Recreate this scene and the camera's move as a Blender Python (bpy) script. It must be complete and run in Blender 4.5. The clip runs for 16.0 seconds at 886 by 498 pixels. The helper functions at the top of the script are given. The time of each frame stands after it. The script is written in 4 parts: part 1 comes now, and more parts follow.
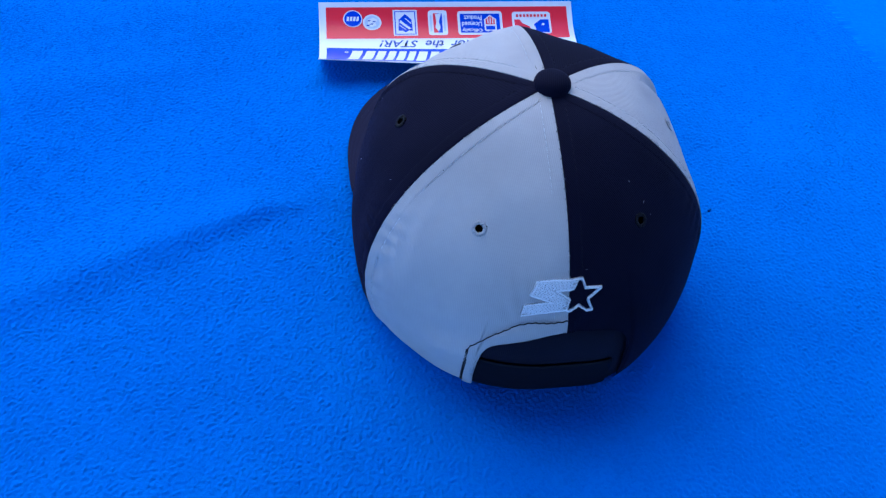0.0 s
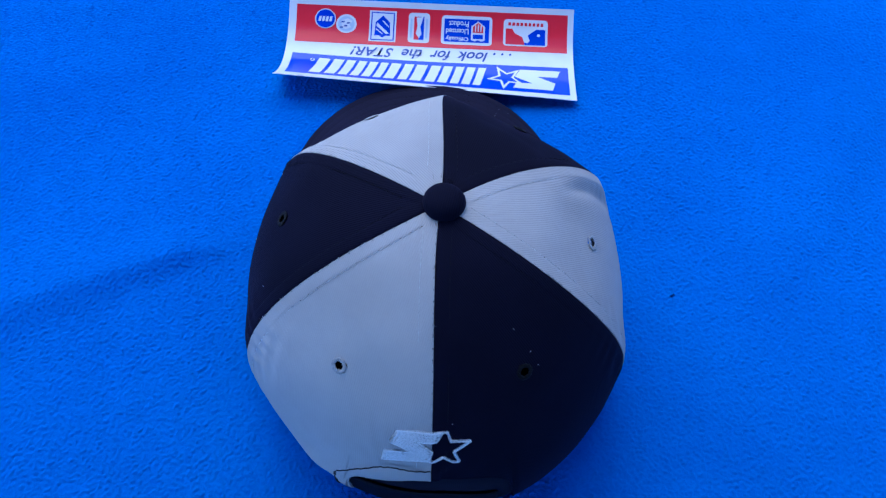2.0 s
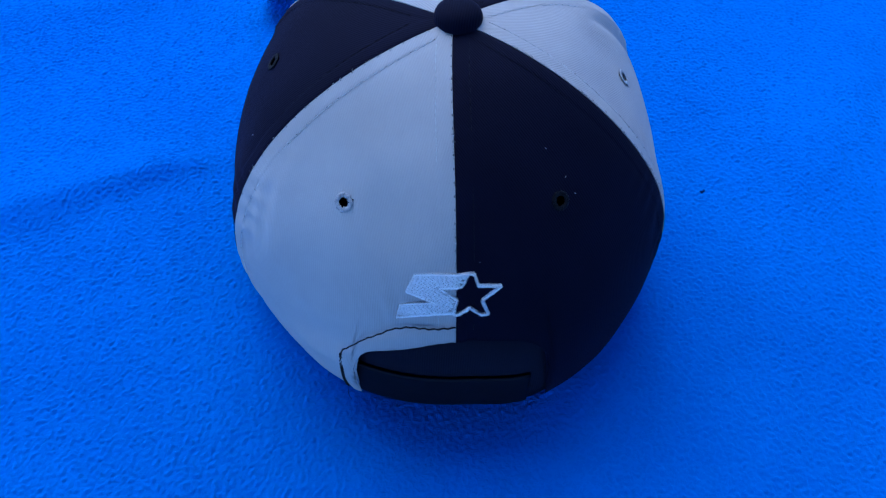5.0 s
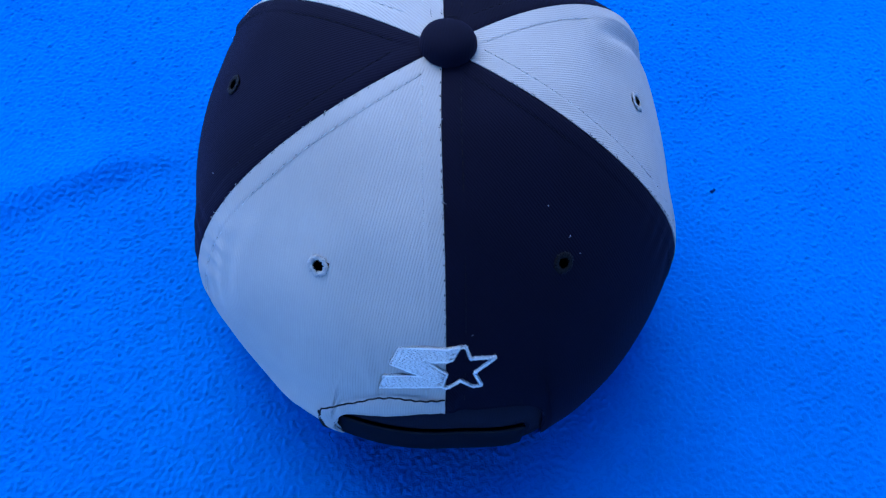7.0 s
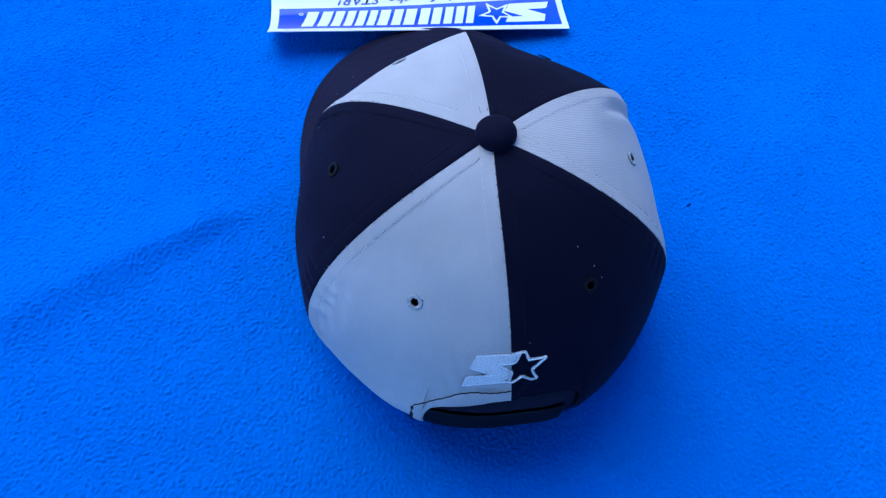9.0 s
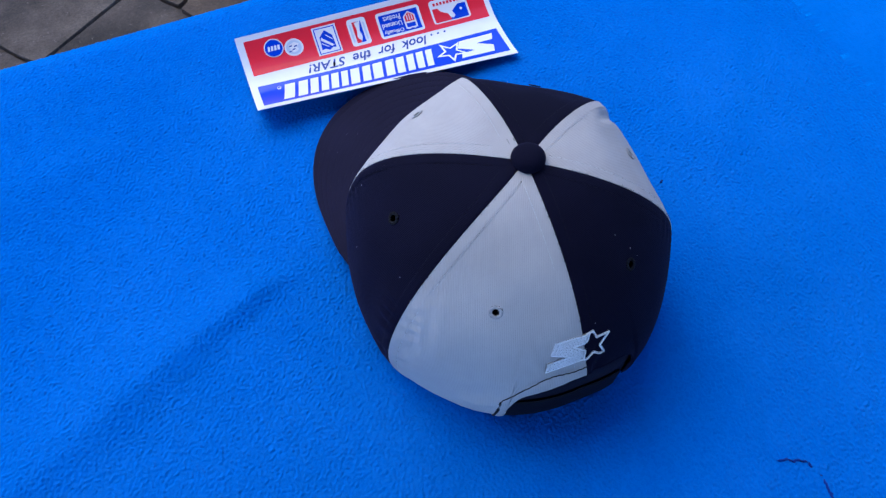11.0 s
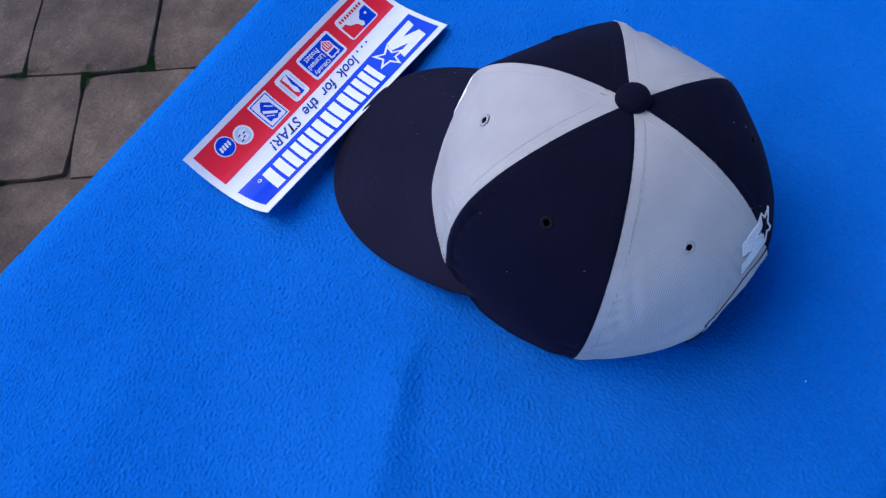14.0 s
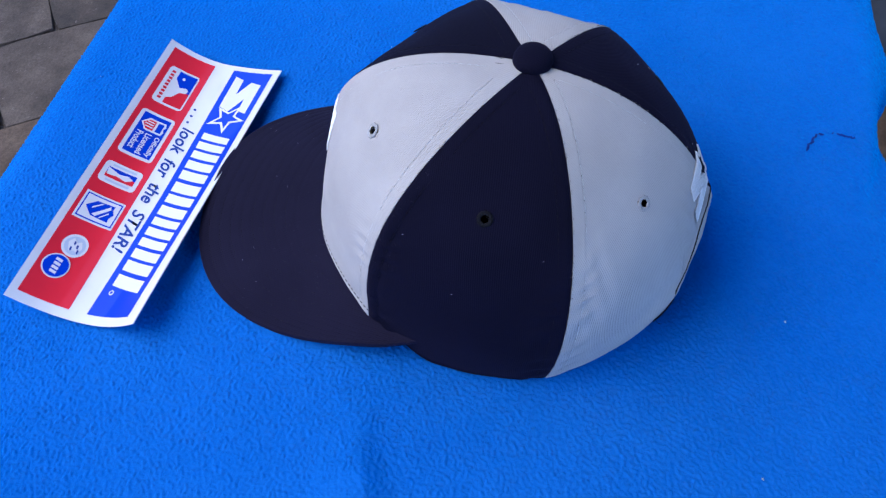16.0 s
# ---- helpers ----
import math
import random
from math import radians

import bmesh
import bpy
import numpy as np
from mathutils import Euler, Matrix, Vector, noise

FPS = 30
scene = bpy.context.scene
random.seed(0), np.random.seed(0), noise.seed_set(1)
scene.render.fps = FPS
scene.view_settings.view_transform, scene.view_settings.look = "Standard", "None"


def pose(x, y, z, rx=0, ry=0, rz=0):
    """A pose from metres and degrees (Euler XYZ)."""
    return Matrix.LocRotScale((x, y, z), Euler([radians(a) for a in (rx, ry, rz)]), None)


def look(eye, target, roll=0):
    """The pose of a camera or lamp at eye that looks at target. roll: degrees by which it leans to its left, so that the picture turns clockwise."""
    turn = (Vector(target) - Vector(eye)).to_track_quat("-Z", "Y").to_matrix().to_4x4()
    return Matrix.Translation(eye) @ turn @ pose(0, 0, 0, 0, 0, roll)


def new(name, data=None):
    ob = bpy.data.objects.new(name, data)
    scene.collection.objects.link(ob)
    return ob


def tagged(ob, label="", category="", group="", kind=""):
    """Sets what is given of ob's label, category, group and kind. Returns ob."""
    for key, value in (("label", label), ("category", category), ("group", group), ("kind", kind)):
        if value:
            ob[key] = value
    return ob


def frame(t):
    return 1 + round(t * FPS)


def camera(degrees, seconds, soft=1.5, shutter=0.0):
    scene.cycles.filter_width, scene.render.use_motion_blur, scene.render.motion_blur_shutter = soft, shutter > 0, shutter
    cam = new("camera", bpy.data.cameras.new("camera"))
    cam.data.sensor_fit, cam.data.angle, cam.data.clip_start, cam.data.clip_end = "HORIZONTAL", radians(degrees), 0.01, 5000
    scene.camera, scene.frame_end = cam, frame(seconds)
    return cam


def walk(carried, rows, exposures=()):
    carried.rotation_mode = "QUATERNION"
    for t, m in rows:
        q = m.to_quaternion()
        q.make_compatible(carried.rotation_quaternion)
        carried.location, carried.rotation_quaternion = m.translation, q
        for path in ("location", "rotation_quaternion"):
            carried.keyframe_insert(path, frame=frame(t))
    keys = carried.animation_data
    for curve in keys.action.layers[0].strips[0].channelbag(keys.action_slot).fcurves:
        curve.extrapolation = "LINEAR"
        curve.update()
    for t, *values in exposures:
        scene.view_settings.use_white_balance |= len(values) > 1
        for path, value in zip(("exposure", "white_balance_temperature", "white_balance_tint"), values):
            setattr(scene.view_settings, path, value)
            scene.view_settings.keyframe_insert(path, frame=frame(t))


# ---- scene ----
cam = camera(61.09, 16.0, soft=1.3)
PATH = [
    (0, (-0.0969, -0.2772, 1.0929), (-0.0404, 0.0087, 0.7500), 5.43),
    (0.5, (-0.0945, -0.2543, 1.1015), (-0.0475, 0.0150, 0.7441), 6.03),
    (1, (-0.0768, -0.2247, 1.1099), (-0.0428, 0.0305, 0.7408), 5.82),
    (1.5, (-0.0429, -0.1963, 1.1171), (-0.0273, 0.0461, 0.7383), 4.15),
    (2, (-0.0004, -0.1771, 1.1276), (0.0036, 0.0590, 0.7445), 2.53),
    (2.5, (0.0048, -0.1865, 1.1322), (0.0055, 0.0498, 0.7493), 1.33),
    (3, (0.0002, -0.2042, 1.1284), (0.0030, 0.0422, 0.7519), 1.05),
    (3.5, (-0.0061, -0.2154, 1.1183), (0.0003, 0.0428, 0.7498), 1.15),
    (4, (-0.0114, -0.2283, 1.0873), (-0.0017, 0.0410, 0.7270), 1.24),
    (4.2, (-0.0100, -0.2320, 1.0764), (0.0006, 0.0427, 0.7201), 1.25),
    (6.3, (-0.0165, -0.1972, 1.0145), (0.0036, 0.0519, 0.6403), 3.44),
    (6.5, (-0.0103, -0.1841, 1.0277), (0.0107, 0.0560, 0.6476), 3.69),
    (7, (-0.0109, -0.1673, 1.0465), (0.0100, 0.0526, 0.6544), 3.88),
    (7.5, (-0.0230, -0.1824, 1.0891), (-0.0043, 0.0260, 0.6907), 3.41),
    (8, (-0.0328, -0.1960, 1.0988), (-0.0130, 0.0106, 0.6996), 3.14),
    (8.5, (-0.0327, -0.1950, 1.1106), (-0.0069, 0.0154, 0.7137), 3.19),
    (9, (-0.0493, -0.1876, 1.1316), (-0.0137, 0.0225, 0.7353), 3.06),
    (9.2, (-0.0528, -0.1854, 1.1466), (-0.0129, 0.0249, 0.7508), 2.76),
    (11.3, (-0.1443, -0.1966, 1.1790), (-0.0463, 0.0065, 0.7896), 1.33),
    (11.5, (-0.1585, -0.2014, 1.1808), (-0.0571, -0.0021, 0.7903), 0.56),
    (12, (-0.2102, -0.2280, 1.2053), (-0.1023, -0.0381, 0.8118), -1.11),
    (12.5, (-0.2026, -0.1672, 1.2003), (-0.0868, 0.0115, 0.8039), -3.04),
    (13, (-0.1851, -0.1258, 1.1915), (-0.0583, 0.0384, 0.7922), -5.23),
    (13.5, (-0.2165, -0.0895, 1.1896), (-0.0765, 0.0588, 0.7884), -6.59),
    (14, (-0.2391, -0.0613, 1.1768), (-0.0763, 0.0642, 0.7765), -4.74),
    (14.5, (-0.2511, -0.0452, 1.1445), (-0.0657, 0.0570, 0.7474), -3.07),
    (15, (-0.2500, -0.0395, 1.1256), (-0.0425, 0.0443, 0.7352), -1.72),
    (15.5, (-0.2455, -0.0254, 1.1051), (-0.0176, 0.0455, 0.7237), -0.89),
    (16, (-0.2468, -0.0228, 1.1040), (-0.0065, 0.0390, 0.7286), -1.40),
]
EXPOSURES = [(0.0, 0.68, 4550.0, 14.0), (2.0, 0.46, 4400.0, 14.0), (4.0, 0.42, 4250.0, 13.5), (7.0, 0.85, 4300.0, 12.5), (9.0, 0.73, 4400.0, 12.5), (12.0, 0.66, 5350.0, 18.0), (14.5, 0.53, 5250.0, 18.5), (16.0, 0.73, 5300.0, 17.5)]
walk(cam, [(t, look(eye, target, roll)) for t, eye, target, roll in PATH], EXPOSURES)

# ---- light: open shade under a bright hazy sky ----
world = bpy.data.worlds.new("sky")
scene.world = world
world.use_nodes = True
wn = world.node_tree.nodes
sky = wn.new("ShaderNodeTexSky")
sky.sky_type, sky.sun_disc = "NISHITA", False
sky.sun_elevation, sky.sun_rotation = radians(50), radians(-18)
sky.dust_density, sky.ozone_density = 0.9, 4.2
world.node_tree.links.new(sky.outputs[0], wn["Background"].inputs[0])
wn["Background"].inputs[1].default_value = 0.29
sun = new("sun", bpy.data.lights.new("sun", "SUN"))
sun.data.energy, sun.data.angle, sun.data.color = 1.55, radians(58), (1.0, 0.81, 0.36)
sun.matrix_world = look((-0.32, 0.97, 2.0), (0, 0, 0.75))

TOP = 0.75          # height of the blanket's surface
RND = random.Random(4)


# ---- materials ----
def material(name):
    m = bpy.data.materials.new(name)
    m.use_nodes = True
    n = m.node_tree.nodes
    return m, n, m.node_tree.links.new, n["Principled BSDF"]


def node(n, kind, **values):
    nd = n.new(kind)
    for key, value in values.items():
        nd.inputs[key.replace("_", " ")].default_value = value
    return nd


def ramp(n, stops):
    nd = n.new("ShaderNodeValToRGB")
    el = nd.color_ramp.elements
    while len(el) < len(stops):
        el.new(0.5)
    for e, (p, c) in zip(el, stops):
        e.position, e.color = p, (*c, 1)
    return nd


def bump(n, link, height, distance, strength=1.0, below=None):
    b = node(n, "ShaderNodeBump", Strength=strength, Distance=distance)
    link(height, b.inputs["Height"])
    if below is not None:
        link(below, b.inputs["Normal"])
    return b.outputs[0]


def fleece_material():
    m, n, link, p = material("blue_fleece")
    co = n.new("ShaderNodeTexCoord").outputs["Object"]
    fuzz = node(n, "ShaderNodeTexNoise", Scale=1500.0, Detail=2.0)
    patch = node(n, "ShaderNodeTexNoise", Scale=11.0, Detail=4.0, Roughness=0.6)
    for t in (fuzz, patch):
        link(co, t.inputs["Vector"])

    def curls(scale, width):
        """Thin wandering loops of yarn: the places where a noise crosses its middle."""
        t = node(n, "ShaderNodeTexNoise", Scale=scale, Detail=1.6, Roughness=0.5, Distortion=0.5)
        link(co, t.inputs["Vector"])
        off = node(n, "ShaderNodeMath")
        off.operation = "SUBTRACT"
        off.inputs[1].default_value = 0.5
        link(t.outputs["Fac"], off.inputs[0])
        size = node(n, "ShaderNodeMath")
        size.operation = "ABSOLUTE"
        link(off.outputs[0], size.inputs[0])
        line = n.new("ShaderNodeMapRange")
        line.interpolation_type = "SMOOTHSTEP"
        for key, value in (("From Min", 0.0), ("From Max", width), ("To Min", 1.0), ("To Max", 0.0)):
            line.inputs[key].default_value = value
        link(size.outputs[0], line.inputs["Value"])
        return line.outputs[0]

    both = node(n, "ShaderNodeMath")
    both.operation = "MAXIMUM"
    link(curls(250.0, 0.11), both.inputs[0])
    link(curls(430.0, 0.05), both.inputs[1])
    # loops coloured paler, standing in for light caught on the pile's crests
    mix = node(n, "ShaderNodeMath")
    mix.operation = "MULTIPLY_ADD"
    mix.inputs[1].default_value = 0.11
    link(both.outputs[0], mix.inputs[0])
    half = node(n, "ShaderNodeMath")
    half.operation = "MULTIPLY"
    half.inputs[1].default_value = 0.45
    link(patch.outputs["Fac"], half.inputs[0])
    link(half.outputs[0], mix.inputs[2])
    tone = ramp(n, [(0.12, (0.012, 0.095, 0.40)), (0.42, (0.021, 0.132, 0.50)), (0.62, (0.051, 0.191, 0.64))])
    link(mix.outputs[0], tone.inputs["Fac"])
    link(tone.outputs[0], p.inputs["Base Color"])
    b0 = bump(n, link, both.outputs[0], 0.0008, 0.22)
    b2 = bump(n, link, fuzz.outputs["Fac"], 0.0003, 0.4, b0)
    link(b2, p.inputs["Normal"])
    p.inputs["Roughness"].default_value = 0.95
    p.inputs["Specular IOR Level"].default_value = 0.05
    p.inputs["Sheen Weight"].default_value = 1.0
    p.inputs["Sheen Roughness"].default_value = 0.45
    p.inputs["Sheen Tint"].default_value = (0.04, 0.43, 1.0, 1)
    return m


def twill_material(name, dark, light, sheen, gloss=0.12, grain=0.00010):
    """Cotton twill: fine slanting ribs from the cloth's own coordinates in metres, plus soiling."""
    m, n, link, p = material(name)
    uv = n.new("ShaderNodeUVMap")
    uv.uv_map = "UVMap"
    turn = n.new("ShaderNodeMapping")
    turn.inputs["Rotation"].default_value = (0, 0, radians(11))
    link(uv.outputs[0], turn.inputs["Vector"])
    rib = node(n, "ShaderNodeTexWave", Scale=345.0, Distortion=0.5, Detail=1.0)
    link(turn.outputs[0], rib.inputs["Vector"])
    co = n.new("ShaderNodeTexCoord").outputs["Object"]
    weave = node(n, "ShaderNodeTexNoise", Scale=1800.0, Detail=2.0)
    stain = node(n, "ShaderNodeTexNoise", Scale=26.0, Detail=4.0, Roughness=0.6)
    link(co, weave.inputs["Vector"])
    link(co, stain.inputs["Vector"])
    mix = node(n, "ShaderNodeMath")
    mix.operation = "MULTIPLY_ADD"
    mix.inputs[1].default_value = 0.14
    link(rib.outputs["Fac"], mix.inputs[0])
    soft = node(n, "ShaderNodeMath")
    soft.operation = "MULTIPLY"
    soft.inputs[1].default_value = 0.8
    link(stain.outputs["Fac"], soft.inputs[0])
    link(soft.outputs[0], mix.inputs[2])
    tone = ramp(n, [(0.3, dark), (0.72, light)])
    link(mix.outputs[0], tone.inputs["Fac"])
    link(tone.outputs[0], p.inputs["Base Color"])
    b1 = bump(n, link, rib.outputs["Fac"], grain, 0.7)
    b2 = bump(n, link, weave.outputs["Fac"], 0.00015, 0.4, b1)
    link(b2, p.inputs["Normal"])
    p.inputs["Roughness"].default_value = 0.85
    p.inputs["Specular IOR Level"].default_value = gloss
    p.inputs["Sheen Weight"].default_value = sheen
    p.inputs["Sheen Roughness"].default_value = 0.4
    p.inputs["Sheen Tint"].default_value = (0.5, 0.42, 1.0, 1) if light[0] < 0.1 else (1, 1, 1, 1)
    return m


def thread_material(name, colour, spread=0.8):
    m, n, link, p = material(name)
    co = n.new("ShaderNodeTexCoord").outputs["Object"]
    t = node(n, "ShaderNodeTexNoise", Scale=1400.0, Detail=2.0)
    link(co, t.inputs["Vector"])
    tone = ramp(n, [(0.3, tuple(c * spread for c in colour)), (0.7, colour)])
    link(t.outputs["Fac"], tone.inputs["Fac"])
    link(tone.outputs[0], p.inputs["Base Color"])
    link(bump(n, link, t.outputs["Fac"], 0.0005, 0.8), p.inputs["Normal"])
    p.inputs["Roughness"].default_value = 0.75
    p.inputs["Specular IOR Level"].default_value = 0.1
    p.inputs["Sheen Weight"].default_value = 0.02
    return m


def print_material(name, colour, rough=0.32):
    """Printed, laminated card: ink with slight mottling under a clear coat."""
    m, n, link, p = material(name)
    co = n.new("ShaderNodeTexCoord").outputs["Object"]
    t = node(n, "ShaderNodeTexNoise", Scale=60.0, Detail=4.0)
    link(co, t.inputs["Vector"])
    tone = ramp(n, [(0.3, tuple(c * 0.93 for c in colour)), (0.7, colour)])
    link(t.outputs["Fac"], tone.inputs["Fac"])
    link(tone.outputs[0], p.inputs["Base Color"])
    p.inputs["Roughness"].default_value = rough
    p.inputs["Specular IOR Level"].default_value = 0.08
    p.inputs["Coat Weight"].default_value = 0.30
    p.inputs["Coat Roughness"].default_value = 0.06
    return m


def plastic_material(name, colour):
    m, n, link, p = material(name)
    co = n.new("ShaderNodeTexCoord").outputs["Object"]
    t = node(n, "ShaderNodeTexNoise", Scale=300.0, Detail=3.0)
    link(co, t.inputs["Vector"])
    tone = ramp(n, [(0.3, tuple(c * 0.7 for c in colour)), (0.7, colour)])
    link(t.outputs["Fac"], tone.inputs["Fac"])
    link(tone.outputs[0], p.inputs["Base Color"])
    p.inputs["Roughness"].default_value = 0.6
    p.inputs["Specular IOR Level"].default_value = 0.08
    return m


def paving_material(name, tones, pebbles):
    """Worn concrete: stains, grit and a share of pale pebbles."""
    m, n, link, p = material(name)
    geo = n.new("ShaderNodeNewGeometry").outputs["Position"]
    info = n.new("ShaderNodeObjectInfo").outputs["Random"]
    big = node(n, "ShaderNodeTexNoise", Scale=7.0, Detail=6.0, Roughness=0.65)
    grit = node(n, "ShaderNodeTexNoise", Scale=170.0, Detail=4.0, Roughness=0.7)
    chips = node(n, "ShaderNodeTexVoronoi", Scale=64.0)
    for t in (big, grit):
        link(geo, t.inputs["Vector"])
    # the pebbles are uneven in outline
    warp = n.new("ShaderNodeMix")
    warp.data_type, warp.blend_type = "RGBA", "LINEAR_LIGHT"
    warp.inputs["Factor"].default_value = 0.012
    link(geo, warp.inputs[6])
    link(grit.outputs["Color"], warp.inputs[7])
    link(warp.outputs[2], chips.inputs["Vector"])
    tone = ramp(n, list(zip((0.25, 0.5, 0.75), tones)))
    add = node(n, "ShaderNodeMath")
    add.operation = "MULTIPLY_ADD"
    add.inputs[1].default_value = 0.22
    link(info, add.inputs[0])
    sub = node(n, "ShaderNodeMath")
    sub.operation = "MULTIPLY_ADD"
    sub.inputs[1].default_value, sub.inputs[2].default_value = 1.35, -0.28
    link(big.outputs["Fac"], sub.inputs[0])
    link(sub.outputs[0], add.inputs[2])
    link(add.outputs[0], tone.inputs["Fac"])
    pale = ramp(n, [(0.05, (1, 1, 1)), (0.17, (0, 0, 0))])
    link(chips.outputs["Distance"], pale.inputs["Fac"])
    gate = ramp(n, [(pebbles, (0, 0, 0)), (pebbles + 0.04, (1, 1, 1))])
    link(chips.outputs["Color"], gate.inputs["Fac"])
    both = node(n, "ShaderNodeMath")
    both.operation = "MULTIPLY"
    link(pale.outputs[0], both.inputs[0])
    link(gate.outputs[0], both.inputs[1])
    mixc = n.new("ShaderNodeMix")
    mixc.data_type = "RGBA"
    link(both.outputs[0], mixc.inputs["Factor"])
    link(tone.outputs[0], mixc.inputs[6])
    mixc.inputs[7].default_value = (0.26, 0.20, 0.155, 1)
    grain = n.new("ShaderNodeMix")
    grain.data_type, grain.blend_type = "RGBA", "MULTIPLY"
    grain.inputs["Factor"].default_value = 0.6
    gr = ramp(n, [(0.3, (0.45, 0.45, 0.45)), (0.7, (1.3, 1.3, 1.3))])
    link(grit.outputs["Fac"], gr.inputs["Fac"])
    link(mixc.outputs[2], grain.inputs[6])
    link(gr.outputs[0], grain.inputs[7])
    link(grain.outputs[2], p.inputs["Base Color"])
    b1 = bump(n, link, big.outputs["Fac"], 0.02, 0.4)
    link(bump(n, link, grit.outputs["Fac"], 0.004, 0.7, b1), p.inputs["Normal"])
    p.inputs["Roughness"].default_value = 0.9
    return m


def plain_material(name, low, high, scale, rough=0.9, relief=0.01):
    m, n, link, p = material(name)
    geo = n.new("ShaderNodeNewGeometry").outputs["Position"]
    t = node(n, "ShaderNodeTexNoise", Scale=scale, Detail=5.0, Roughness=0.65)
    link(geo, t.inputs["Vector"])
    tone = ramp(n, [(0.3, low), (0.7, high)])
    link(t.outputs["Fac"], tone.inputs["Fac"])
    link(tone.outputs[0], p.inputs["Base Color"])
    link(bump(n, link, t.outputs["Fac"], relief, 0.7), p.inputs["Normal"])
    p.inputs["Roughness"].default_value = rough
    return m


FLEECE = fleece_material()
GREY = twill_material("grey_twill", (0.336, 0.315, 0.306), (0.418, 0.393, 0.382), 0.03)
BLACK = twill_material("black_twill", (0.0030, 0.0027, 0.0096), (0.0050, 0.0045, 0.0152), 0.03, 0.06)
VISOR = twill_material("black_visor_twill", (0.0068, 0.0056, 0.0165), (0.0110, 0.0094, 0.0250), 0.04, 0.08)
# dark cloth that stands in for shade inside the crown
INSIDE = twill_material("shade_sheet_cloth", (0.007, 0.007, 0.014), (0.011, 0.011, 0.021), 0.03, 0.06)
WHITE_THREAD = thread_material("white_thread", (0.86, 0.86, 0.88), 0.9)
FILL_THREAD = thread_material("pale_fill_thread", (0.76, 0.765, 0.79), 0.8)
BLACK_THREAD = thread_material("black_thread", (0.006, 0.006, 0.009), 0.6)
GREY_THREAD = thread_material("grey_thread", (0.52, 0.52, 0.53), 0.85)
EYE_THREAD = thread_material("pale_grey_thread", (0.38, 0.375, 0.38), 0.7)
DUST = thread_material("grey_dust", (0.055, 0.054, 0.075), 0.5)
LINT = thread_material("pale_lint", (0.45, 0.45, 0.46))
STRAP = plastic_material("black_plastic", (0.006, 0.006, 0.011))
CARD = print_material("white_card", (0.72, 0.71, 0.72))
RED = print_material("red_ink", (0.70, 0.022, 0.042))
BLUE = print_material("blue_ink", (0.012, 0.048, 0.52))
INK = print_material("dark_blue_ink", (0.02, 0.05, 0.27))
STAIN = thread_material("ink_stain", (0.009, 0.035, 0.24), 0.7)
PALE = print_material("pale_blue_ink", (0.50, 0.56, 0.68))
PAVING = paving_material("concrete_paving", ((0.062, 0.040, 0.023), (0.124, 0.081, 0.049), (0.204, 0.139, 0.087)), 0.62)
DARK_PAVING = paving_material("dark_concrete_paving", ((0.042, 0.030, 0.020), (0.088, 0.063, 0.043), (0.162, 0.118, 0.082)), 0.55)
SOIL = plain_material("joint_soil", (0.060, 0.043, 0.030), (0.125, 0.092, 0.062), 60.0)
MOSS = plain_material("moss", (0.022, 0.055, 0.008), (0.075, 0.15, 0.025), 220.0)
PLASTER = plain_material("dull_plaster", (0.075, 0.08, 0.095), (0.125, 0.13, 0.15), 9.0)
STONE = plain_material("sandy_wall", (0.36, 0.27, 0.18), (0.52, 0.40, 0.28), 7.0)
WOOD = plain_material("table_wood", (0.16, 0.09, 0.05), (0.30, 0.19, 0.11), 14.0, 0.6, 0.002)


# ---- mesh helpers ----
def mesh_of(name, verts, faces, mat, smooth=True, uvs=None):
    me = bpy.data.meshes.new(name)
    me.from_pydata([tuple(map(float, v)) for v in verts], [], faces)
    me.materials.append(mat)
    if smooth:
        me.polygons.foreach_set("use_smooth", [True] * len(me.polygons))
    if uvs is not None:
        layer = me.uv_layers.new(name="UVMap")
        idx = np.empty(len(me.loops), dtype=np.int32)
        me.loops.foreach_get("vertex_index", idx)
        layer.data.foreach_set("uv", np.asarray(uvs, dtype=np.float32)[idx].ravel())
    me.update()
    return me


def part(name, me, parent, label=""):
    """One mesh object under a thing or a part."""
    ob = new(name, me)
    if parent is not None:
        ob.parent = parent
        ob.matrix_parent_inverse = parent.matrix_basis.inverted()
    return tagged(ob, label=label)


def grid_faces(nu, nv, start=0, flip=False, loop=False):
    out = []
    for i in range(nu if loop else nu - 1):
        for j in range(nv - 1):
            k = (i + 1) % nu
            q = (start + i * nv + j, start + k * nv + j, start + k * nv + j + 1, start + i * nv + j + 1)
            out.append(q[::-1] if flip else q)
    return out


def tube(points, radius, sides=6):
    """Vertices and faces of a thin round cord along the points."""
    pts = [Vector(p) for p in points]
    verts, faces = [], []
    for i, p in enumerate(pts):
        d = (pts[min(i + 1, len(pts) - 1)] - pts[max(i - 1, 0)]).normalized()
        a = d.orthogonal().normalized()
        b = d.cross(a)
        r = radius * (0.55 if i in (0, len(pts) - 1) else 1.0)
        for k in range(sides):
            ang = 2 * math.pi * k / sides
            verts.append(p + r * (a * math.cos(ang) + b * math.sin(ang)))
    for i in range(len(pts) - 1):
        for k in range(sides):
            m = (k + 1) % sides
            faces.append((i * sides + k, i * sides + m, (i + 1) * sides + m, (i + 1) * sides + k))
    faces.append(tuple(range(sides))[::-1])
    faces.append(tuple((len(pts) - 1) * sides + k for k in range(sides)))
    return verts, faces


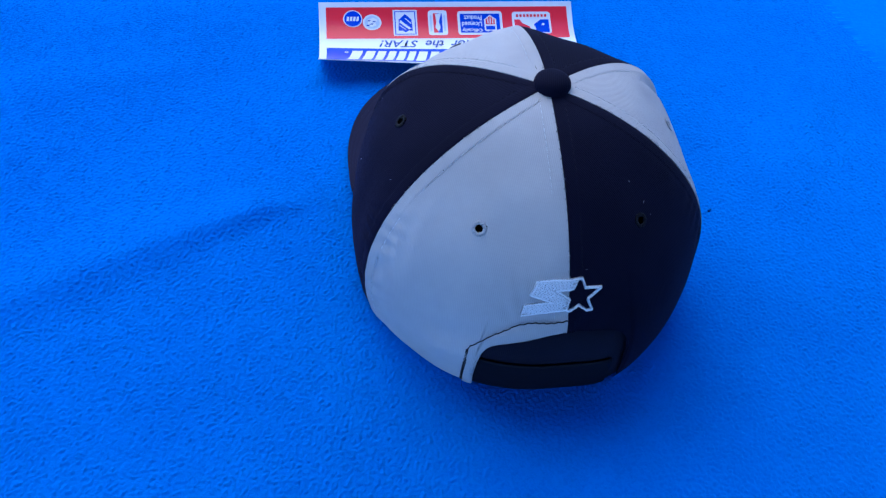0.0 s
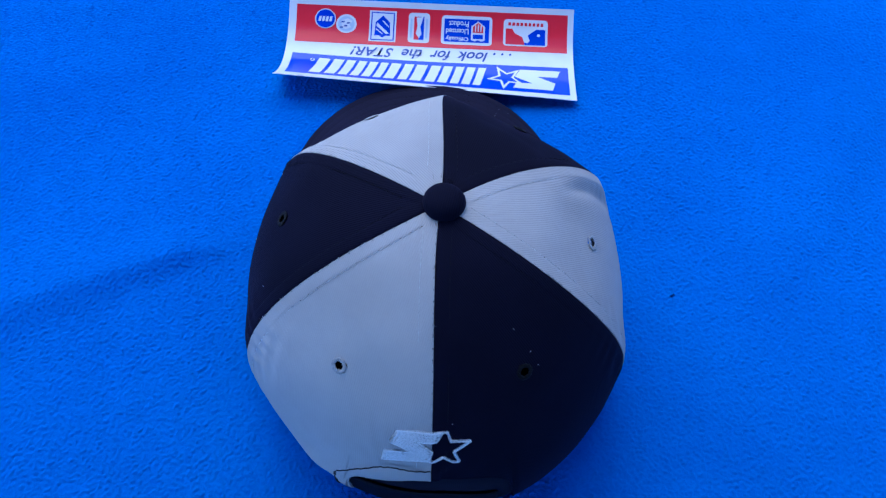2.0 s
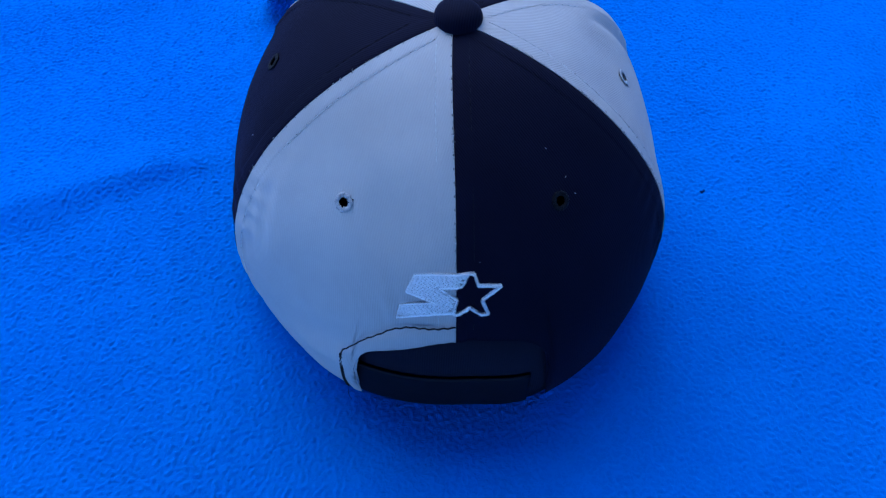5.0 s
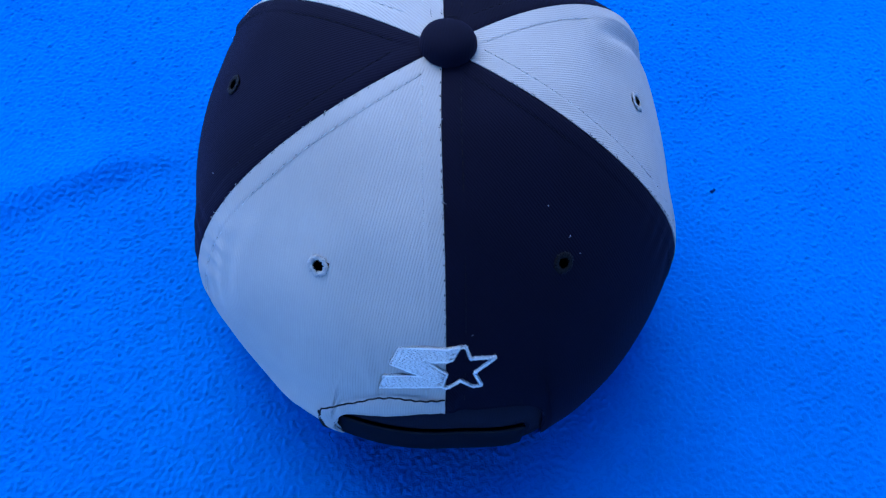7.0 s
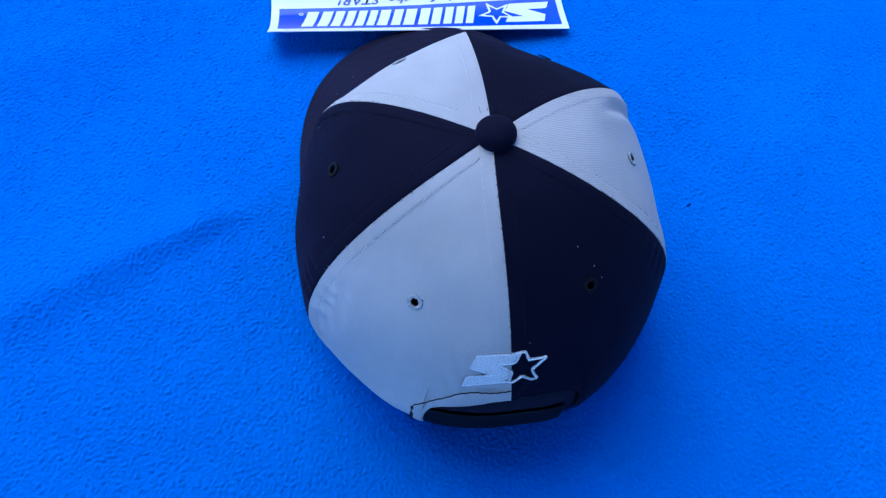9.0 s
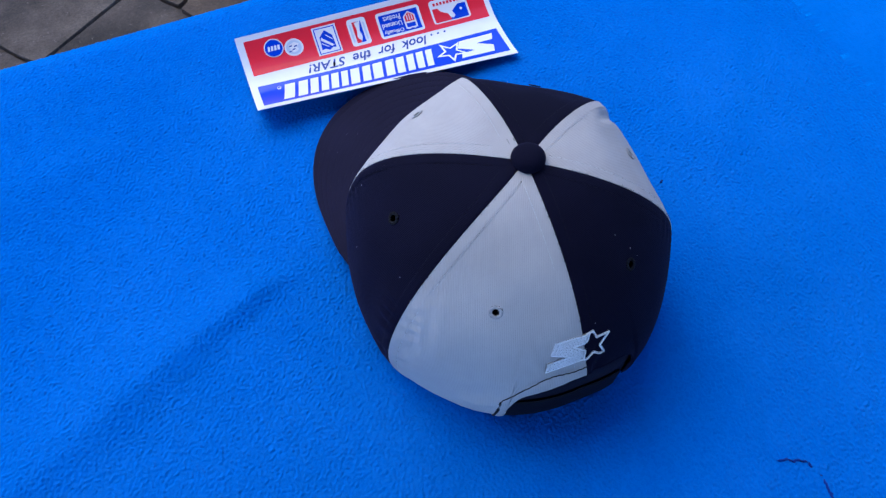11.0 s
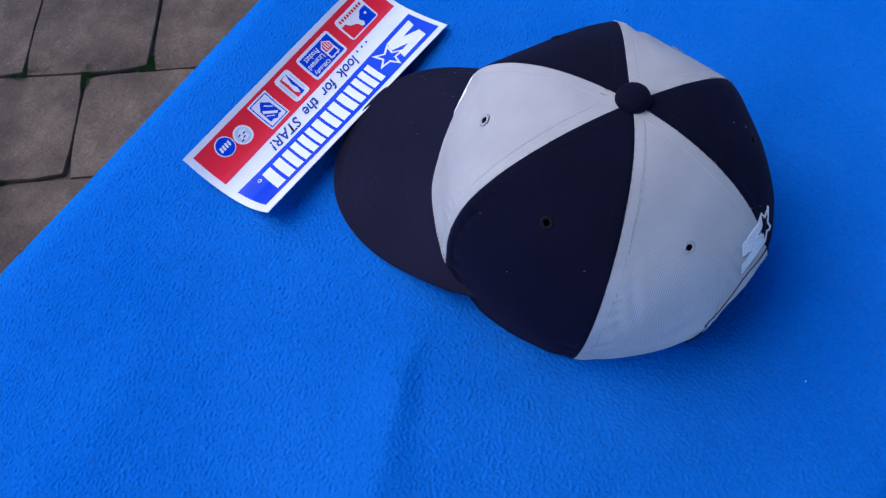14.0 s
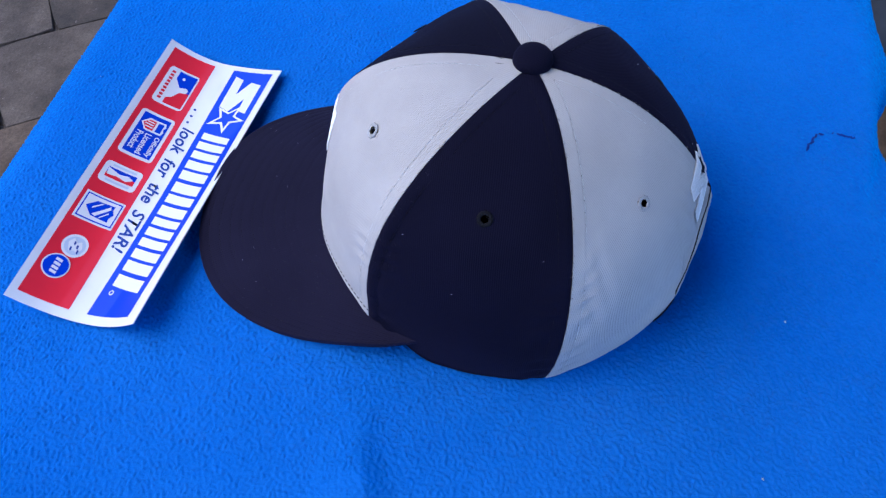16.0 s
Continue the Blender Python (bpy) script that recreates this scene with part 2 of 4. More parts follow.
def gather(pieces):
    verts, faces = [], []
    for v, f in pieces:
        o = len(verts)
        verts += list(v)
        faces += [tuple(i + o for i in q) for q in f]
    return verts, faces


# ---- ground ----
def sheet(name, half, z, mat):
    bm = bmesh.new()
    n = 24
    line = [half * math.copysign(abs(2 * i / n - 1) ** 3, 2 * i / n - 1) for i in range(n + 1)]
    rows = [[bm.verts.new((x, y, z)) for y in line] for x in line]
    for i in range(n):
        for j in range(n):
            bm.faces.new((rows[i][j], rows[i + 1][j], rows[i + 1][j + 1], rows[i][j + 1]))
    me = bpy.data.meshes.new(name)
    bm.to_mesh(me)
    bm.free()
    me.materials.append(mat)
    return new(name, me)


tagged(sheet("ground", 400.0, -0.012, SOIL), "dark damp soil bed under the concrete paving", "ground", kind="structure")


# ---- unseen roof, posts and walls, added to block and shape the light ----
def slab_of(name, lo, hi, mat):
    bm = bmesh.new()
    bmesh.ops.create_cube(bm, size=1.0)
    for v in bm.verts:
        v.co = Vector([lo[k] + (v.co[k] + 0.5) * (hi[k] - lo[k]) for k in range(3)])
    bmesh.ops.subdivide_edges(bm, edges=bm.edges[:], cuts=4, use_grid_fill=True)
    me = bpy.data.meshes.new(name)
    bm.to_mesh(me)
    bm.free()
    me.materials.append(mat)
    return me


tagged(new("unseen_wall_south", slab_of("unseen_wall_south", (-3.34, -1.6, -0.02), (3.34, -1.48, 0.70), PLASTER)), "added half-height wall, unseen, blocks low light from behind", "wall", kind="structure")
for x in (-3.4, 3.4):
    tagged(new("unseen_post", slab_of("unseen_post", (x - 0.06, -1.6, -0.02), (x + 0.06, -1.48, 2.15), PLASTER)), "added square post under the unseen roof", "post", kind="structure")
tagged(new("unseen_roof", slab_of("unseen_roof", (-3.5, -1.75, 2.15), (3.5, 0.30, 2.25), PLASTER)), "added flat roof on posts, unseen, shades the table's near side", "roof", kind="structure")
tagged(new("unseen_wall_east", slab_of("unseen_wall_east", (1.0, -1.478, -0.02), (1.12, 0.02, 2.148), PLASTER)), "added side wall, unseen, blocks light from the right", "wall", kind="structure")
tagged(new("unseen_wall_north", slab_of("unseen_wall_north", (-6.0, 3.2, -0.02), (6.0, 3.4, 2.1), STONE)), "added sandy wall beyond the paving, unseen, cuts the low sky", "wall", kind="structure")


# ---- table under the blanket ----
X0, X1, Y0, Y1 = -0.72, 0.62, -0.215, 0.318      # table top
CLOTH = 0.004


def box_mesh(name, lo, hi, mat, bevel=0.004):
    bm = bmesh.new()
    bmesh.ops.create_cube(bm, size=1.0)
    for v in bm.verts:
        v.co = Vector([lo[k] + (v.co[k] + 0.5) * (hi[k] - lo[k]) for k in range(3)])
    bmesh.ops.bevel(bm, geom=bm.edges[:], offset=bevel, segments=2, affect="EDGES")
    me = bpy.data.meshes.new(name)
    bm.to_mesh(me)
    bm.free()
    me.materials.append(mat)
    return me


table = tagged(new("table"), "narrow wooden table hidden under the blue blanket", "table")
part("tabletop", box_mesh("tabletop", (X0 + 0.01, Y0 + 0.01, TOP - CLOTH - 0.03), (X1 - 0.01, Y1 - 0.06, TOP - CLOTH - 0.001), WOOD, 0.008), table)
for lx in (X0 + 0.05, X1 - 0.1):
    for ly in (Y0 + 0.03, Y1 - 0.13):
        part("leg", box_mesh("leg", (lx, ly, 0.0), (lx + 0.05, ly + 0.05, TOP - CLOTH - 0.03), WOOD), table)


# ---- blanket ----
def smooth(a, b, v):
    t = np.clip((v - a) / (b - a), 0, 1)
    return t * t * (3 - 2 * t)


def ridge(x, y, ax, ay, bx, by, height, width, skew=0.0):
    """A soft fold of the cloth along a line, fading at its ends."""
    dx, dy = bx - ax, by - ay
    ln = math.hypot(dx, dy)
    s = ((x - ax) * dx + (y - ay) * dy) / ln
    d = (-(x - ax) * dy + (y - ay) * dx) / ln
    d = d + 0.006 * np.sin(s * 21.0) + skew * s * s
    w = width * np.where(d > 0, 1.8, 0.8)
    return height * np.exp(-((d / w) ** 2)) * smooth(-0.03, 0.05, s) * (1 - smooth(ln - 0.06, ln + 0.03, s))


def main_fold(x, y):
    """The long fold that runs to the cap: a broad slope away from the camera's start, a short steep one towards it."""
    ax, ay, ux, uy = -0.52, -0.10, 0.9344, 0.3562
    s = (x - ax) * ux + (y - ay) * uy
    d = -(x - ax) * uy + (y - ay) * ux
    bend = np.where(s < 0.25, -0.007 + (s - 0.25) * 0.06, 0.004 - 0.011 * ((s - 0.395) / 0.145) ** 2)
    bend = np.where(s > 0.395, 0.004 - 0.006 * ((s - 0.395) / 0.035) ** 2, bend)
    d = d - bend
    w = np.where(d > 0, 0.027, 0.0135) * (1.25 - 0.7 * smooth(0.25, 0.45, s))
    return 0.0054 * np.exp(-((np.abs(d) / w) ** 1.7)) * smooth(0.0, 0.12, s) * (1 - smooth(0.39, 0.445, s))


def relief(x, y):
    z = main_fold(x, y)
    z = z + ridge(x, y, -0.42, 0.14, -0.13, 0.21, 0.0016, 0.02)
    z = z + ridge(x, y, -0.30, -0.16, -0.10, -0.12, 0.0014, 0.02)
    z = z + ridge(x, y, 0.17, 0.02, 0.30, 0.19, 0.003, 0.022)
    z = z + ridge(x, y, 0.14, -0.03, 0.34, -0.12, 0.0018, 0.03)
    z = z + 0.0006 * np.sin(x * 31 + 1.0) * np.sin(y * 27 + 0.4)
    return z


def tufts():
    """Curly pile about three millimetres across: noise of one narrow band of wavelengths, on a 0.76 m square that repeats."""
    n, cell = 1080, 0.0007
    f = np.fft.fftfreq(n, cell)
    fr = np.hypot(f[:, None], f[None, :])
    rng = np.random.default_rng(7)

    def band_noise(wave, width):
        f0 = 1 / wave
        keep = np.exp(-(((fr - f0) / (width * f0)) ** 2))
        q = np.fft.ifft2(np.fft.fft2(rng.standard_normal((n, n))) * keep).real
        return q / q.std()

    # rounded pebbles of pile with narrower hollows between them, and finer curls on top
    q = band_noise(0.0031, 0.75)
    field = 0.85 * (q + 0.28 * (q * q - 1)) + 0.38 * band_noise(0.0019, 0.7) + 0.18 * band_noise(0.020, 0.5)
    return np.clip(field, -2.0, 2.4), cell


def grid_mesh(name, grids, mat):
    """A mesh of one or two regular grids of points, quickly."""
    me = bpy.data.meshes.new(name)
    co = np.concatenate([g.reshape(-1, 3) for g, _ in grids]).astype(np.float32)
    quads, start = [], 0
    for g, flip in grids:
        nu, nv = g.shape[:2]
        k = (np.arange(nu - 1)[:, None] * nv + np.arange(nv - 1)[None, :]).ravel() + start
        q = np.stack([k, k + nv, k + nv + 1, k + 1], -1)
        quads.append(q[:, ::-1] if flip else q)
        start += nu * nv
    quads = np.concatenate(quads).astype(np.int32)
    me.vertices.add(len(co))
    me.vertices.foreach_set("co", co.ravel())
    me.loops.add(quads.size)
    me.loops.foreach_set("vertex_index", quads.ravel())
    me.polygons.add(len(quads))
    me.polygons.foreach_set("loop_start", np.arange(0, quads.size, 4, dtype=np.int32))
    me.polygons.foreach_set("use_smooth", np.ones(len(quads), dtype=bool))
    me.materials.append(mat)
    me.update(calc_edges=True)
    me.validate()
    return me


def blanket():
    a = np.concatenate([np.arange(X0 - 0.30, -0.42, 0.010), np.arange(-0.42, 0.33, 0.0007), np.arange(0.33, X1 + 0.30, 0.010)])
    b = np.concatenate([np.arange(Y0 - 0.34, Y0 - 0.05, 0.005), np.arange(Y0 - 0.05, Y1 + 0.05, 0.0007), np.arange(Y1 + 0.05, Y1 + 0.30, 0.005)])
    A, B = np.meshgrid(a, b, indexing="ij")
    inset = 0.018
    CX, CY = np.clip(A, X0 + inset, X1 - inset), np.clip(B, Y0 + inset, Y1 - inset)
    VX, VY = A - CX, B - CY
    d = np.hypot(VX, VY) + 1e-9
    nx, ny = VX / d, VY / d
    R = 0.035
    ang = np.clip(d / R, 0, math.pi / 2)
    out, down = R * np.sin(ang), R * (1 - np.cos(ang)) + np.clip(d - R * math.pi / 2, 0, None)
    hang = smooth(0.0, 0.16, down)
    wave = 0.010 * np.sin(A * 24 + 0.8) + 0.006 * np.sin(A * 57 + 2.0) + 0.008 * np.sin(B * 33)
    near = (-0.001 + 0.0042 * np.sin(A * 48 - 1.79)) * smooth(0.002, 0.02, down) * (B < 0)
    out = out + (wave - np.where(B < 0, 0.010, 0.022)) * hang
    flat = 1 - smooth(0.0, 0.012, d)
    # a tuck draws the hanging edge in at one place
    near = near - 0.017 * np.exp(-(((A - 0.132) / 0.024) ** 2)) * smooth(0.0, 0.02, down) * (B < 0)
    tuck = 0.0035 * np.exp(-(((B + 0.203 + 0.27 * (A - 0.07)) / 0.006) ** 2)) * smooth(0.045, 0.085, A) * (1 - smooth(0.13, 0.18, A))
    out = out + near
    V = np.stack([CX + nx * out, CY + ny * out, TOP - down - tuck + relief(A, B) * flat], -1)
    # the far edge runs a little askew
    V[..., 1] += (0.037 * V[..., 0] - 0.0042) * smooth(0.20, 0.29, B)
    N = np.cross(np.gradient(V, axis=0), np.gradient(V, axis=1))
    N /= np.linalg.norm(N, axis=-1, keepdims=True) + 1e-12
    pile, cell = tufts()
    ia, ib = np.round(A / cell).astype(int) % 1080, np.round(B / cell).astype(int) % 1080
    fine = ((A > -0.42) & (A < 0.33) & (B > Y0 - 0.05) & (B < Y1 + 0.05)).astype(float)
    # lower pile before the strap, so that the shade there comes out softer
    fine = fine * (1 - 0.40 * np.exp(-(((A - 0.005) / 0.055) ** 2) - ((B + 0.105) / 0.030) ** 2))
    top = V + N * (PILE * pile[ia, ib] * fine)[..., None]
    s = 10
    ja = np.unique(np.r_[np.arange(0, len(a), s), len(a) - 1])
    jb = np.unique(np.r_[np.arange(0, len(b), s), len(b) - 1])
    low = (V - 0.003 * N)[np.ix_(ja, jb)]
    return grid_mesh("fleece_blanket", [(top, False), (low, True)], FLEECE)


PILE = 0.00029
fleece = tagged(new("fleece_blanket", blanket()), "bright blue pebbled fleece blanket draped over a table", "blanket")


def mark(name, pts, radius, mat, label, parent=fleece):
    dense = []
    for (ax, ay), (bx, by) in zip(pts, pts[1:]):
        for k in range(4):
            t = k / 4
            x, y = ax + (bx - ax) * t + RND.uniform(-1, 1) * radius, ay + (by - ay) * t + RND.uniform(-1, 1) * radius
            dense.append((x, y, TOP + float(relief(np.array(x), np.array(y))) + 0.0002))
    v, f = tube(dense, radius, 5)
    return part(name, mesh_of(name, v, f, mat), parent, label)


mark("ink_mark", [(0.100, -0.165), (0.106, -0.168), (0.111, -0.1705), (0.115, -0.173), (0.116, -0.1765)], 0.0008, STAIN, "dark blue pen mark on fleece")
mark("ink_mark", [(0.1175, -0.185), (0.117, -0.189), (0.117, -0.193), (0.116, -0.195)], 0.0008, STAIN, "dark blue pen mark on fleece")
mark("ink_mark", [(0.118, -0.1815), (0.1182, -0.1830)], 0.0008, STAIN, "dark blue pen mark on fleece")
mark("ink_mark", [(0.135, 0.0285), (0.1375, 0.0300)], 0.0009, STAIN, "small dark spot on fleece")

for x, y in ((-0.0255, -0.1515), (-0.113, -0.140), (0.064, 0.291)):
    mark("lint", [(x, y), (x + 0.0007, y + 0.0004)], 0.0004, LINT, "pale speck of lint on fleece")

# ---- cap: crown surface ----
AZ_TOP = [-0.5986, 0.5735, 1.5109, 2.6101, 3.7477, 4.6127]
AZ_BASE = [-0.2846, 0.6425, 1.3658, 2.5280, 3.5107, 4.7272]
AZ_BOW = [-0.0607, -0.3455, 0.4388, -0.0361, -0.1687, 0.1618]
AZ_SWAY = [-0.0173, -0.0174, 0.1177, 0.1862, -0.0924, 0.1460]
FLAT = [0.0711, 0.0997, 0.0932, 0.0291, 0.0095, 0.0560]
HEIGHT = 0.1269
PANELS = [("grey", "right side"), ("black", "front"), ("grey", "front"), ("black", "left side"), ("grey", "back"), ("black", "back")]


def seam_az(i, u):
    turns, i = divmod(i, 6)
    return AZ_TOP[i] + (AZ_BASE[i] - AZ_TOP[i]) * u + (AZ_BOW[i] + AZ_SWAY[i] * (1 - 2 * u)) * u * (1 - u) + 2 * math.pi * turns


def profile(th):
    return 2.5964 + 0.4245 * np.sin(th) - 0.0734 * np.cos(th) + 0.0430 * np.cos(2 * th) - 0.0758 * np.sin(2 * th)


def crown(i, th, w, u):
    """The crown's surface: azimuth, place between two seams (0 to 1) and way from the top (0) to the rim (1)."""
    p = profile(th)
    s = np.sin(u * math.pi / 2) ** (2 / p)
    c = np.clip(np.cos(u * math.pi / 2), 1e-9, 1) ** (2 / p)
    r = 0.09815 + 0.00603 * np.sin(th) + 0.00191 * np.cos(th) - 0.0031 * np.cos(2 * th) - 0.00051 * np.sin(2 * th) + 0.00061 * np.sin(3 * th) - 0.00041 * np.cos(3 * th) - 0.00051 * np.cos(4 * th) + 0.00055 * np.sin(4 * th)
    r = r * (1 - (0.0203 + FLAT[i % 6] * c) * 4 * w * (1 - w) * np.clip(u * 3, 0, 1))
    r = r * (1 + (0.0495 - 0.0583 * np.sin(th) - 0.0035 * np.cos(th) + 0.0046 * np.cos(2 * th) + 0.0135 * np.sin(2 * th)) * 4 * c * (1 - c))
    r = r * s
    # the back panel draws in beside the strap
    r = r - 0.0013 * np.exp((np.cos(th - 3.87) - 1) / 0.06) * smooth(0.5, 0.8, u)
    # the front stands out over the visor
    r = r + 0.0040 * np.exp((np.cos(th - 1.869) - 1) / 0.055) * smooth(0.45, 0.9, u)
    return np.stack([r * np.cos(th) + 0.00076 * (1 - s), r * np.sin(th) - 0.00139 * (1 - s), TOP + HEIGHT * c], -1)


def u_at(z, th):
    """The way down at which the crown is z above the blanket."""
    return 2 / math.pi * np.arccos(np.clip(z / HEIGHT, 0, 1) ** (profile(th) / 2))


def panel_point(i, w, u):
    th = seam_az(i, u) * (1 - w) + seam_az(i + 1, u) * w
    return crown(i, th, w, u), th


def locate(th, u):
    """Panel and place in it for an azimuth."""
    for i in range(6):
        a, b = seam_az(i, u), seam_az(i + 1, u)
        t = (th - a) % (2 * math.pi)
        if t <= b - a:
            return i, t / (b - a)
    return 0, 0.0


def on_crown(th, z, lift=0.0):
    u = float(u_at(z, th))
    i, w = locate(th, u)
    q = crown(i, np.array(th), np.array(w), np.array(u))
    e = 2e-3
    qa = crown(i, np.array(th + e), np.array(w), np.array(u))
    qb = crown(i, np.array(th), np.array(w), np.array(min(u + e, 0.999)))
    n = np.cross(qb - q, qa - q)
    n /= np.linalg.norm(n)
    if n @ np.array([q[0], q[1], q[2] - TOP]) < 0:
        n = -n
    return q + n * lift, n


def rim_z(th):
    """Height of the crown's lower edge: on the blanket, over the visor in front, and round the opening at the back."""
    deg = np.degrees(th) % 360
    front = 0.0225 * smooth(18, 36, deg) * (1 - smooth(146, 166, deg))
    q = np.clip((269.4 - deg) / 23.2, 0, 1)
    back = 0.0588 * (1 - 0.30 * q ** 1.1) * np.sqrt(1 - q ** 18)
    q = np.clip((deg - 269.4) / 25.0, 0, 1)
    back = np.where(deg > 269.4, 0.0588 * (1 - 0.22 * q ** 1.6) * np.sqrt(1 - q ** 10), back)
    return 0.0012 + front + back


EYELETS = [(radians(236.7), 0.0939), (radians(175.4), 0.1030), (radians(117.8), 0.1053), (radians(-0.2), 0.1000), (radians(301.5), 0.0950), (radians(58.0), 0.1045)]
HOLES = [on_crown(th, z)[0] for th, z in EYELETS]


def panel(i, mat):
    nw, nu = 120, 128
    w = np.linspace(0, 1, nw)
    w = (w - 0.8 * np.sin(2 * math.pi * w) / (2 * math.pi))[:, None] * np.ones((1, nu))
    j = np.linspace(0, 1, nu)[None, :] * np.ones((nw, 1))
    u = 0.004 + 0.966 * j
    for _ in range(4):
        th = seam_az(i, u) * (1 - w) + seam_az(i + 1, u) * w
        lim = u_at(rim_z(th[:, -1:]), th[:, -1:])
        u = 0.004 + 0.966 * j + (lim - 0.97) * smooth(0.48, 1.0, j)
    th = seam_az(i, u) * (1 - w) + seam_az(i + 1, u) * w
    V = crown(i, th, w, u)
    N = np.cross(np.gradient(V, axis=1), np.gradient(V, axis=0))
    N /= np.linalg.norm(N, axis=-1, keepdims=True) + 1e-12
    if (N[nw // 2, nu // 2] * (V[nw // 2, nu // 2] - [0, 0, TOP])).sum() < 0:
        N = -N
    # distance from the two seams, in metres
    left = np.linalg.norm(V - V[:1], axis=-1)
    right = np.linalg.norm(V - V[-1:], axis=-1)
    near = np.minimum(left, right)
    grey = PANELS[i][0] == "grey"
    if grey:
        push = 0.00016 * (1 - smooth(0.0050, 0.0070, near)) - 0.00007 * np.exp(-((near - 0.0060) / 0.0005) ** 2)
    else:
        push = 0.00022 * (1 - smooth(0.0052, 0.0066, near)) - 0.0004 * np.exp(-((near / 0.0012) ** 2))
        if i == 3:
            # the edge over the front panel is rolled into a welt
            worn = smooth(0.36, 0.58, u) * (0.75 + 0.25 * np.sin(u * 47 + 2.0 * np.sin(u * 19)))
            push = push + worn * (0.0006 * np.exp(-(((left - 0.0030) / 0.0022) ** 2)) - 0.00022 * np.exp(-(((left - 0.0070) / 0.0014) ** 2)))
            push = push + 0.00018 * np.sin(u * 210 + 9 * np.sin(u * 31)) * np.exp(-(((left - 0.004) / 0.0035) ** 2)) * smooth(0.3, 0.6, u)
    rows = np.array([[noise.noise(Vector((p[0] * 45, p[1] * 45, p[2] * 22 + i * 7))) for p in row[::4]] for row in V[::4]])
    wr = np.kron(rows, np.ones((4, 4)))[:nw, :nu]
    k = np.ones(7) / 7
    wr = np.apply_along_axis(lambda r: np.convolve(np.pad(r, 3, mode="edge"), k, mode="valid"), 0, wr)
    wr = np.apply_along_axis(lambda r: np.convolve(np.pad(r, 3, mode="edge"), k, mode="valid"), 1, wr)
    push = push + 0.0011 * wr * smooth(0.1, 0.4, u) * smooth(0.0, 0.01, near)
    if i == 0:
        # a soft fold below the front seam, where the stiff front ends
        push = push - 0.0013 * np.exp(-(((right - 0.012) / 0.0035) ** 2)) * smooth(0.30, 0.42, u) * (1 - smooth(0.60, 0.72, u))
        push = push + 0.0007 * np.exp(-(((right - 0.005) / 0.0030) ** 2)) * smooth(0.30, 0.42, u) * (1 - smooth(0.60, 0.72, u))
    # the seam tape shows through as fine ridges
    if i == 2:
        push = push + 0.00006 * np.cos(2 * math.pi * right / 0.0015) * smooth(0.0015, 0.0025, right) * (1 - smooth(0.0075, 0.009, right)) * smooth(0.06, 0.15, u)
    # the folded hem over the visor
    edge = V[..., 2] - TOP - rim_z(th)
    over = smooth(40, 50, np.degrees(th) % 360) * (1 - smooth(150, 156, np.degrees(th) % 360))
    push = push + 0.0006 * over * (1 - smooth(0.0030, 0.0042, edge))
    # puckers beside the seams
    push = push + 0.00048 * np.sin(u * 95 + 26 * w + i + 2.2 * np.sin(u * 23 + i)) * np.exp(-((near - 0.008) / 0.006) ** 2) * smooth(0.42, 0.80, u)
    if i == 4:
        dg, hz = np.degrees(th) % 360, V[..., 2] - TOP
        # slanting creases beside the left seam and above the opening
        push = push + 0.00032 * np.sin(left * 620 + hz * 260) * np.exp(-((left - 0.014) / 0.008) ** 2 - ((hz - 0.070) / 0.022) ** 2)
        push = push + 0.00038 * np.sin((dg - 256) * 1.15 + hz * 330) * np.exp(-(((dg - 257) / 5.5) ** 2) - ((hz - 0.068) / 0.013) ** 2)
        push = push + 0.0012 * np.exp(-(((dg - 238) / 7.0) ** 2) - ((hz - 0.030 - 0.0006 * (dg - 238)) / 0.005) ** 2)
        push = push - 0.0010 * np.exp(-(((dg - 236) / 8.0) ** 2) - ((hz - 0.042 - 0.0006 * (dg - 236)) / 0.006) ** 2)
    # the hem round the opening stands out a little
    lip = V[..., 2] - TOP - rim_z(th)
    deg = np.degrees(th) % 360
    high = V[..., 2] - TOP
    hem = (1 - smooth(0.0055, 0.0085, lip)) * smooth(243.0, 249.0, deg) * (1 - smooth(271.5, 273, deg))
    hem = np.maximum(hem, smooth(242.2, 243.4, deg) * (1 - smooth(250, 252, deg)) * (1 - smooth(0.036, 0.041, high - 0.0012 * (deg - 243))))
    push = push + 0.0010 * hem
    V = V + N * push[..., None]
    inner = V - N * 0.0012
    arc = np.concatenate([np.zeros((nw, 1)), np.cumsum(np.linalg.norm(np.diff(V, axis=1), axis=-1), 1)], 1)
    rad = np.hypot(V[..., 0], V[..., 1])
    uv = np.stack([(w - 0.5) * (seam_az(i + 1, u) - seam_az(i, u)) * rad, np.interp(u, u[0], arc[0])], -1).reshape(-1, 2)
    o = nw * nu
    outer_f = grid_faces(nw, nu)
    cen = V.reshape(-1, 3)
    drop = set()
    for k, h in enumerate(HOLES):
        drop |= set(np.nonzero(np.linalg.norm(cen - h, axis=1) < (0.0017 if k in (2, 5) else 0.0022))[0].tolist())
    keep = [q for q in outer_f if not any(v in drop for v in q)]
    faces = [q[::-1] for q in keep] + [tuple(v + o for v in q) for q in keep]
    for c in range(nu - 1):
        for a in (0, nw - 1):
            faces.append((a * nu + c, a * nu + c + 1, o + a * nu + c + 1, o + a * nu + c))
    for a in range(nw - 1):
        faces.append((a * nu + nu - 1, (a + 1) * nu + nu - 1, o + (a + 1) * nu + nu - 1, o + a * nu + nu - 1))
    me = mesh_of("crown_panel", np.concatenate([cen, inner.reshape(-1, 3)]), faces, mat, uvs=np.concatenate([uv, uv]))
    return me


